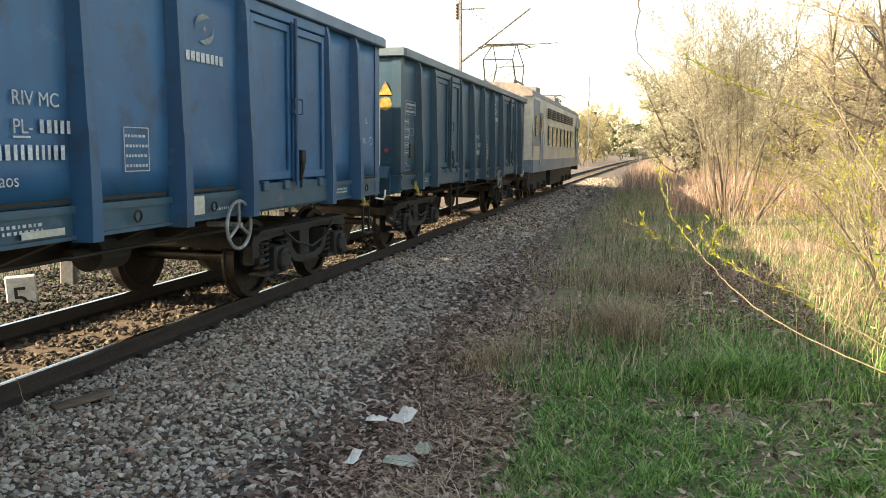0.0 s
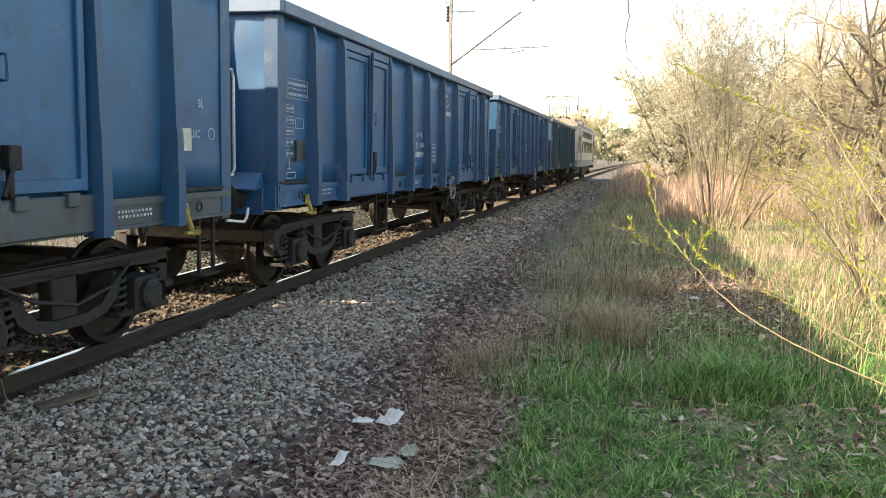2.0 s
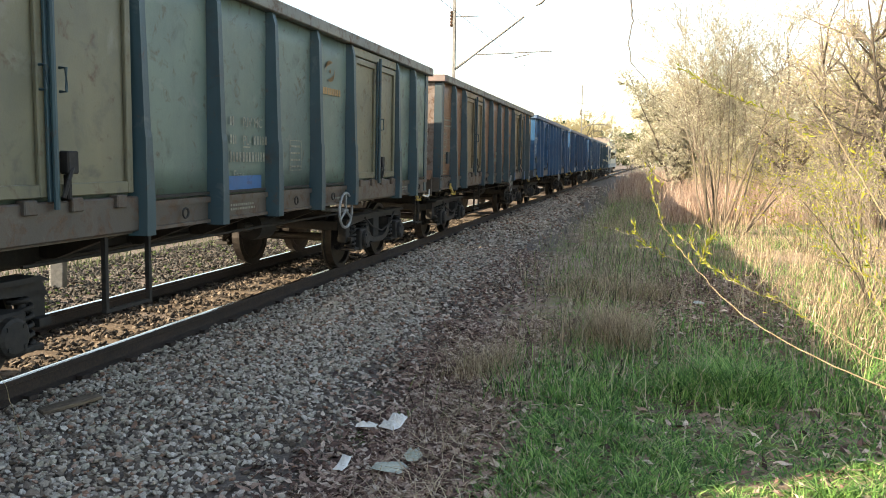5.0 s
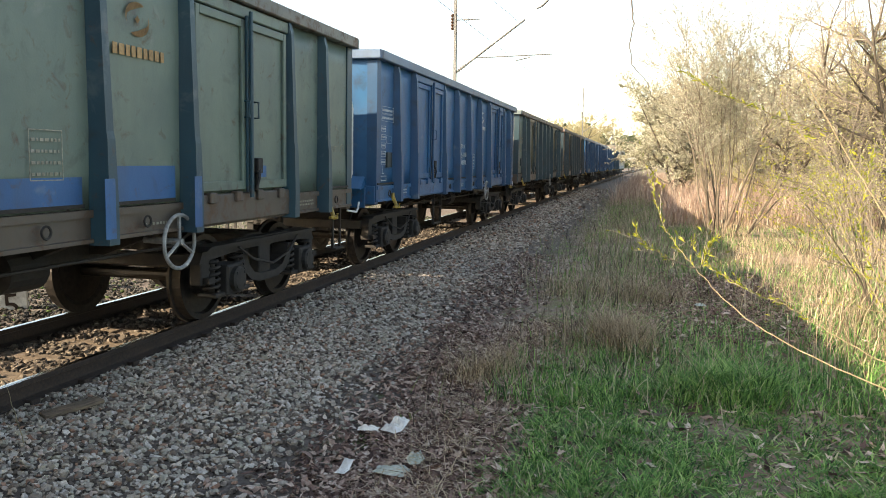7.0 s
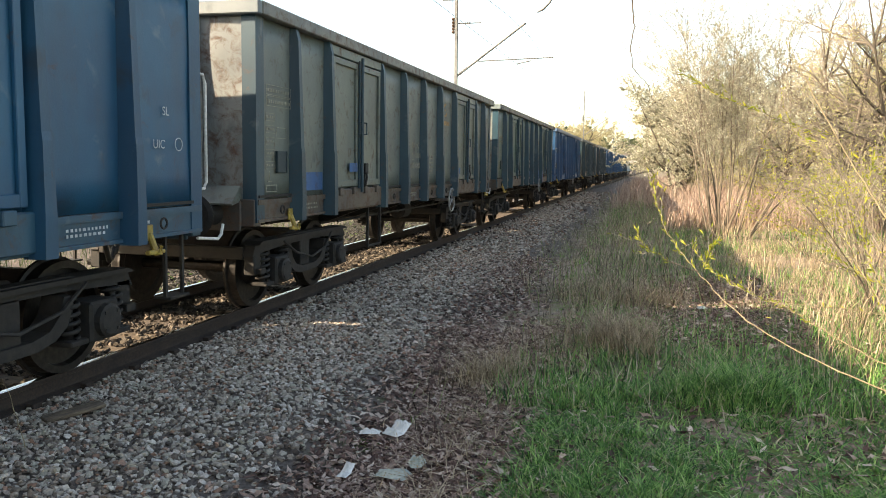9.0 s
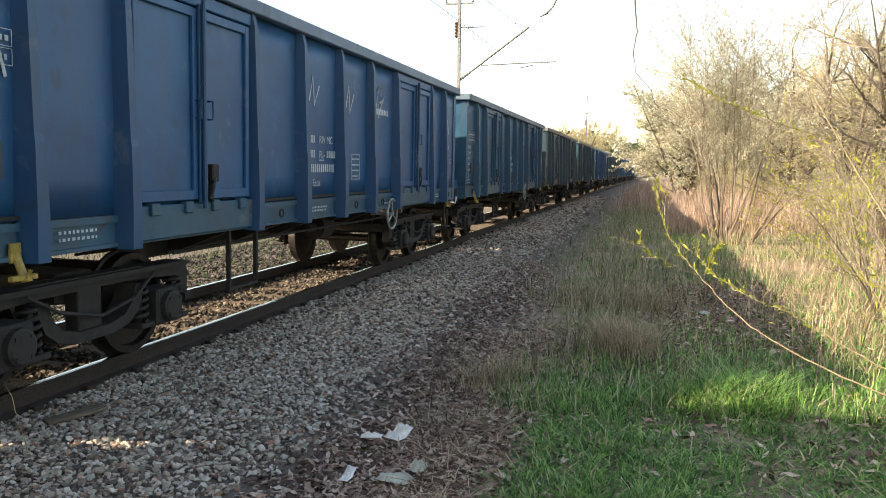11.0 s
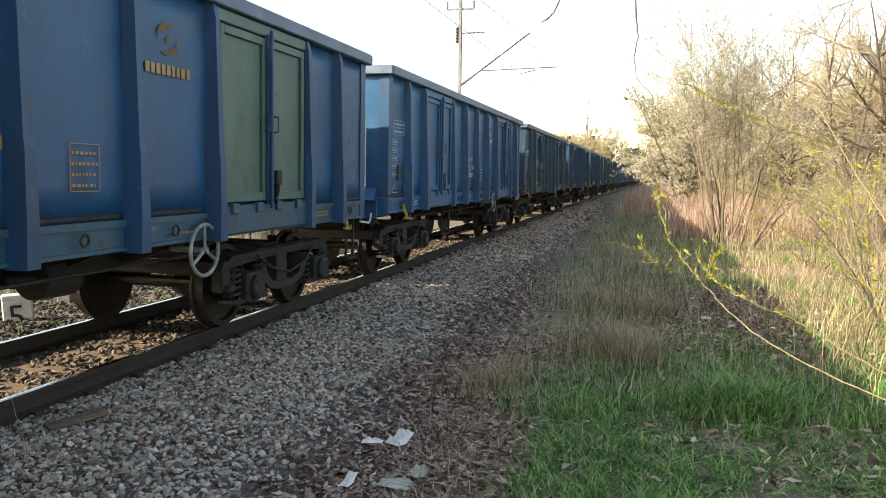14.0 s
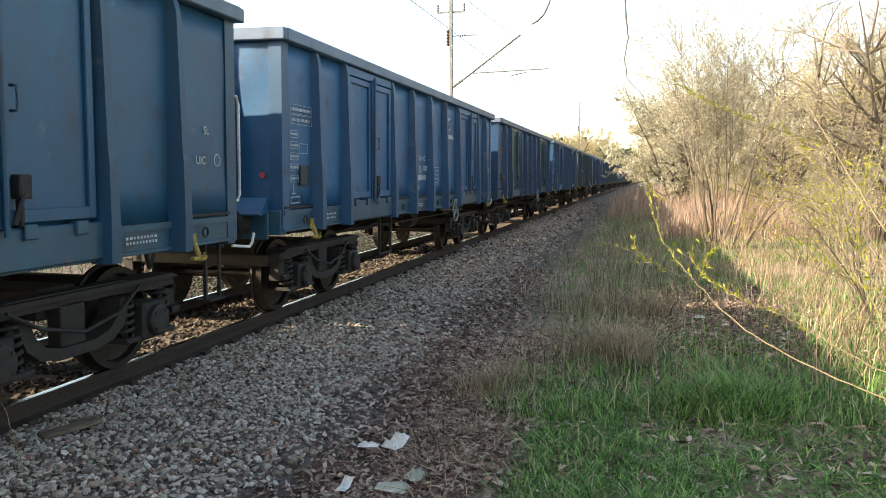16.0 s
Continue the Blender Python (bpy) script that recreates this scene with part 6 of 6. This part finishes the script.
blades("golden_straw", 40000, lit_straw_place, lambda x, y: 0.30 + 0.40 * noise.noise((x * 1.3, y * 0.8, 2.0)), 0.0042, 0.9, STRAW, "tall golden dry grass under the bushes", "dry grass", 14)


def brush_place(rng):
    y = 24 + 75 * rng.random() ** 1.3
    x = rng.uniform((0.4 + 0.012 * y) if y < 36 else -1.6 + 0.006 * y, 5.0 + 0.22 * y)
    return x, y


blades("dry_brush", 32000, brush_place, lambda x, y: 0.95 + 0.7 * noise.noise((x * 0.6, y * 0.3, 61.0)), 0.011, 0.5, BRUSH, "pinkish-brown dry brush under the trees", "dry brush", 62)


def tuft_place(rng):
    cx, cy, r = rng.choice(((-0.22, 8.1, 0.16), (-0.22, 8.1, 0.16), (-0.05, 7.7, 0.12), (0.1, 10.6, 0.25), (-0.6, 11.5, 0.3), (-1.3, 6.9, 0.16)))
    return rng.gauss(cx, r), rng.gauss(cy, r)


blades("straw_tufts", 3200, tuft_place, lambda x, y: 0.32, 0.0028, 1.1, STRAW, "dry straw tufts in the shaded verge", "dry grass", 71)


def far_side_place(rng):
    y = 4.0 + 40 * rng.random() ** 1.3
    x = rng.uniform(-17.0, -8.7)
    return (x, y) if rng.random() < 0.75 + 0.8 * noise.noise((x * 0.8, y * 0.8, 91.0)) else None


blades("far_side_weeds", 22000, far_side_place, lambda x, y: 0.18 + 0.045 * max(0.0, -9.5 - x), 0.007, 0.8, PINE, "dark grey-green weeds beyond the far rail", "weeds", 93)


def pale_place(rng):
    y = 6.8 + 22 * rng.random() ** 1.5
    x = rng.uniform(-1.0, 2.2 + 0.03 * y)
    return (x, y) if rng.random() < 0.5 + 1.1 * noise.noise((x * 1.4, y * 0.8, 81.0)) else None


blades("pale_stalks", 2600, pale_place, lambda x, y: 0.52, 0.0026, 0.35, STRAW, "thin upright pale dry stalks over the verge", "dry grass", 83)


def matted_place(rng):
    x, y = rng.gauss(-1.12, 0.22), rng.uniform(3.4, 9.5)
    return x, y


blades("matted_straw", 1500, matted_place, lambda x, y: 0.11, 0.0040, 3.0, STRAW, "flattened dry straw at the edge of the ballast", "dry grass", 15)


def make_litter():
    rng = random.Random(19)
    base = []
    for _ in range(6):
        pts, n = [], 8
        for k in range(n):
            a = 6.283 * k / n
            r = (1.0 if k % 2 == 0 else 0.72) * rng.uniform(0.8, 1.1)
            pts.append((r * math.cos(a), 0.42 * r * math.sin(a), 0.34 * math.cos(2 * a) * rng.uniform(-1, 1)))
        pts.append((0, 0, 0.0))
        base.append((np.array(pts), [(8, k, (k + 1) % n) for k in range(n)]))
    places = []
    for _ in range(31000):
        u = rng.random()
        if u < 0.52:
            x, y, s = rng.gauss(-1.38, 0.34), 3.2 + 6.0 * rng.random() ** 1.3, 0.036
        elif u < 0.64:
            y = rng.uniform(6.5, 17.0)
            x, s = rng.gauss(-1.72 - 0.055 * (y - 6.5), 0.36), 0.042
        elif u < 0.84:
            x, y, s = rng.uniform(-0.9, 3.6), 3.0 + 10 * rng.random() ** 1.2, 0.037
        else:
            x, y, s = rng.uniform(0.0, 1.8), rng.uniform(8.2, 13.5), 0.036
        if x > -0.9 and y < 8.2 and rng.random() < 0.15 + lush(x, y) * 0.6:
            continue
        a = s * rng.uniform(0.5, 1.5)
        places.append((spin(rng, a * 1.3, a, a), np.array((x, y, ground_height(x, y) + 0.012 + 0.02 * rng.random())), rng.randrange(6)))
    scatter("leaf_litter", base, places, LITTER, "curled brown dead leaves on the verge", "leaf litter")


make_litter()


# ---- rubbish beside the ballast ----
def sheet(name, x, y, sx, sy, h, seed, material, label, turn=0.0, tip=0.0):
    """A creased flat bag: two folded layers with sharp creases, lying on the ground."""
    n = 16
    bm = bmesh.new()
    rows = []
    for layer in (0, 1):
        grid = []
        for j in range(n + 1):
            row = []
            for i in range(n + 1):
                u, v = i / n * 2 - 1, j / n * 2 - 1
                p = Vector((u * 1.3 + seed, v * 1.3, layer * 3.0))
                crease = abs(noise.noise(p)) + 0.35 * abs(noise.noise(p * 2.0))
                edge = (1 - u * u * u * u) * (1 - v * v * v * v)
                z = h * ((0.25 + 0.9 * crease) * edge * (1.0 if layer else 0.15)) + tip * max(0, u)
                row.append(bm.verts.new((u * sx * (1 + 0.18 * noise.noise(p * 0.7)), v * sy * (1 + 0.22 * noise.noise(p * 0.7 + Vector((5, 5, 5)))), z)))
            grid.append(row)
        rows.append(grid)
    for layer, grid in enumerate(rows):
        for j in range(n):
            for i in range(n):
                q = (grid[j][i], grid[j][i + 1], grid[j + 1][i + 1], grid[j + 1][i])
                bm.faces.new(q if layer else q[::-1])
    a, b = rows
    rim = [(0, i) for i in range(n)] + [(j, n) for j in range(n)] + [(n, n - i) for i in range(n)] + [(n - j, 0) for j in range(n)]
    for k in range(len(rim)):
        (j0, i0), (j1, i1) = rim[k], rim[(k + 1) % len(rim)]
        bm.faces.new((a[j0][i0], a[j1][i1], b[j1][i1], b[j0][i0]))
    ob = part(name, bm, material)
    ob.matrix_basis = pose(x, y, ground_height(x, y) + 0.042, 0, 0, turn)
    return tagged(ob, label, "rubbish")


sheet("plastic_bag", -1.68, 5.42, 0.085, 0.070, 0.09, 3.0, PLASTIC, "folded white plastic bag on the gravel edge", 62, 0.06)
sheet("plastic_bag", -1.85, 5.32, 0.075, 0.034, 0.045, 5.0, PLASTIC, "torn strip of white plastic on dead leaves", 15)
sheet("paper_wrapper", -1.76, 4.60, 0.070, 0.034, 0.03, 8.0, PLASTIC, "small white paper wrapper on the gravel", 84, 0.045)
sheet("plastic_sheet", -1.44, 4.62, 0.12, 0.06, 0.05, 11.0, PALEBAG, "pale green crumpled plastic sheet on leaves", -8)
sheet("plastic_sheet", -1.33, 4.76, 0.055, 0.065, 0.08, 14.0, PALEBAG, "pale crumpled scrap of plastic film", 30)
sheet("plastic_bag", 0.75, 10.1, 0.06, 0.045, 0.05, 24.0, PALEBAG, "pale scrap of plastic in dry grass", 20)


def make_board():
    ob = part("old_board", box(bmesh.new(), -0.22, 0.22, -0.06, 0.06, 0.0, 0.03, 0.006), SLEEPER)
    ob.matrix_basis = pose(-4.05, 4.95, ground_height(-4.05, 4.95) + 0.035, 3, -4, 62)
    tagged(ob, "dark weathered board lying on the ballast", "board")


make_board()

spray(50, [(-3.86, 4.28, -0.34), (-3.92, 4.26, -0.12), (-3.95, 4.25, 0.05), (-4.02, 4.25, 0.18)], 0.004, CATKIN, 0, 0.02, "thin dry stalk growing from the ballast", "dry_stalk", 99, PALEBARK)


# ---- motion ----
# small unsteadiness of the run, metres ahead of the even run
UNSTEADY = [(0, -0.24), (0.5, -0.10), (1, -0.10), (1.5, -0.07), (2, 0.12), (2.5, -0.40), (3, -0.04), (3.5, -0.24), (4, -0.06), (4.6, 0), (6, 0), (6.5, -0.03), (7, 0.13), (7.5, -0.22), (8, 0.0), (8.5, 0.0), (9, 0.26), (9.6, 0), (11, 0), (11.5, 0.03), (12, 0.24), (12.5, -0.25), (13, 0.24), (13.5, -0.28), (14, 0.06), (14.5, -0.23), (15, 0.16), (15.5, -0.17), (16, 0.1)]


def travelled(t):
    """Where the first wagon's rear stands on the track, in metres."""
    return 12.64 + 11.7277 * t + 0.0173 * t * t + float(np.interp(t, *zip(*UNSTEADY)))


RUN = [t for t, _ in UNSTEADY]


def motions():
    for k, w in enumerate(fleet):
        walk(w, [(t, track_pose(travelled(t) + 6.66 - PITCH * k)) for t in RUN])
    walk(loco, [(t, track_pose(travelled(t) + 6.56 + PITCH / 2 + 9.53, RAIL_Z)) for t in RUN])
    # wheels roll on the rail: one row for every thirtieth of a second
    beats = [i / FPS for i in range(16 * FPS + 1)]
    angles = [-math.degrees((travelled(t) - travelled(0)) / 0.46) for t in beats]
    for thing in (*fleet, loco):
        for bogie in thing.children:
            for ob in bogie.children:
                if ob.name.startswith("wheelset"):
                    y = ob.location.y
                    walk(ob, [(t, pose(0, y, 0.46, a, 0, 0)) for t, a in zip(beats, angles)])


motions()
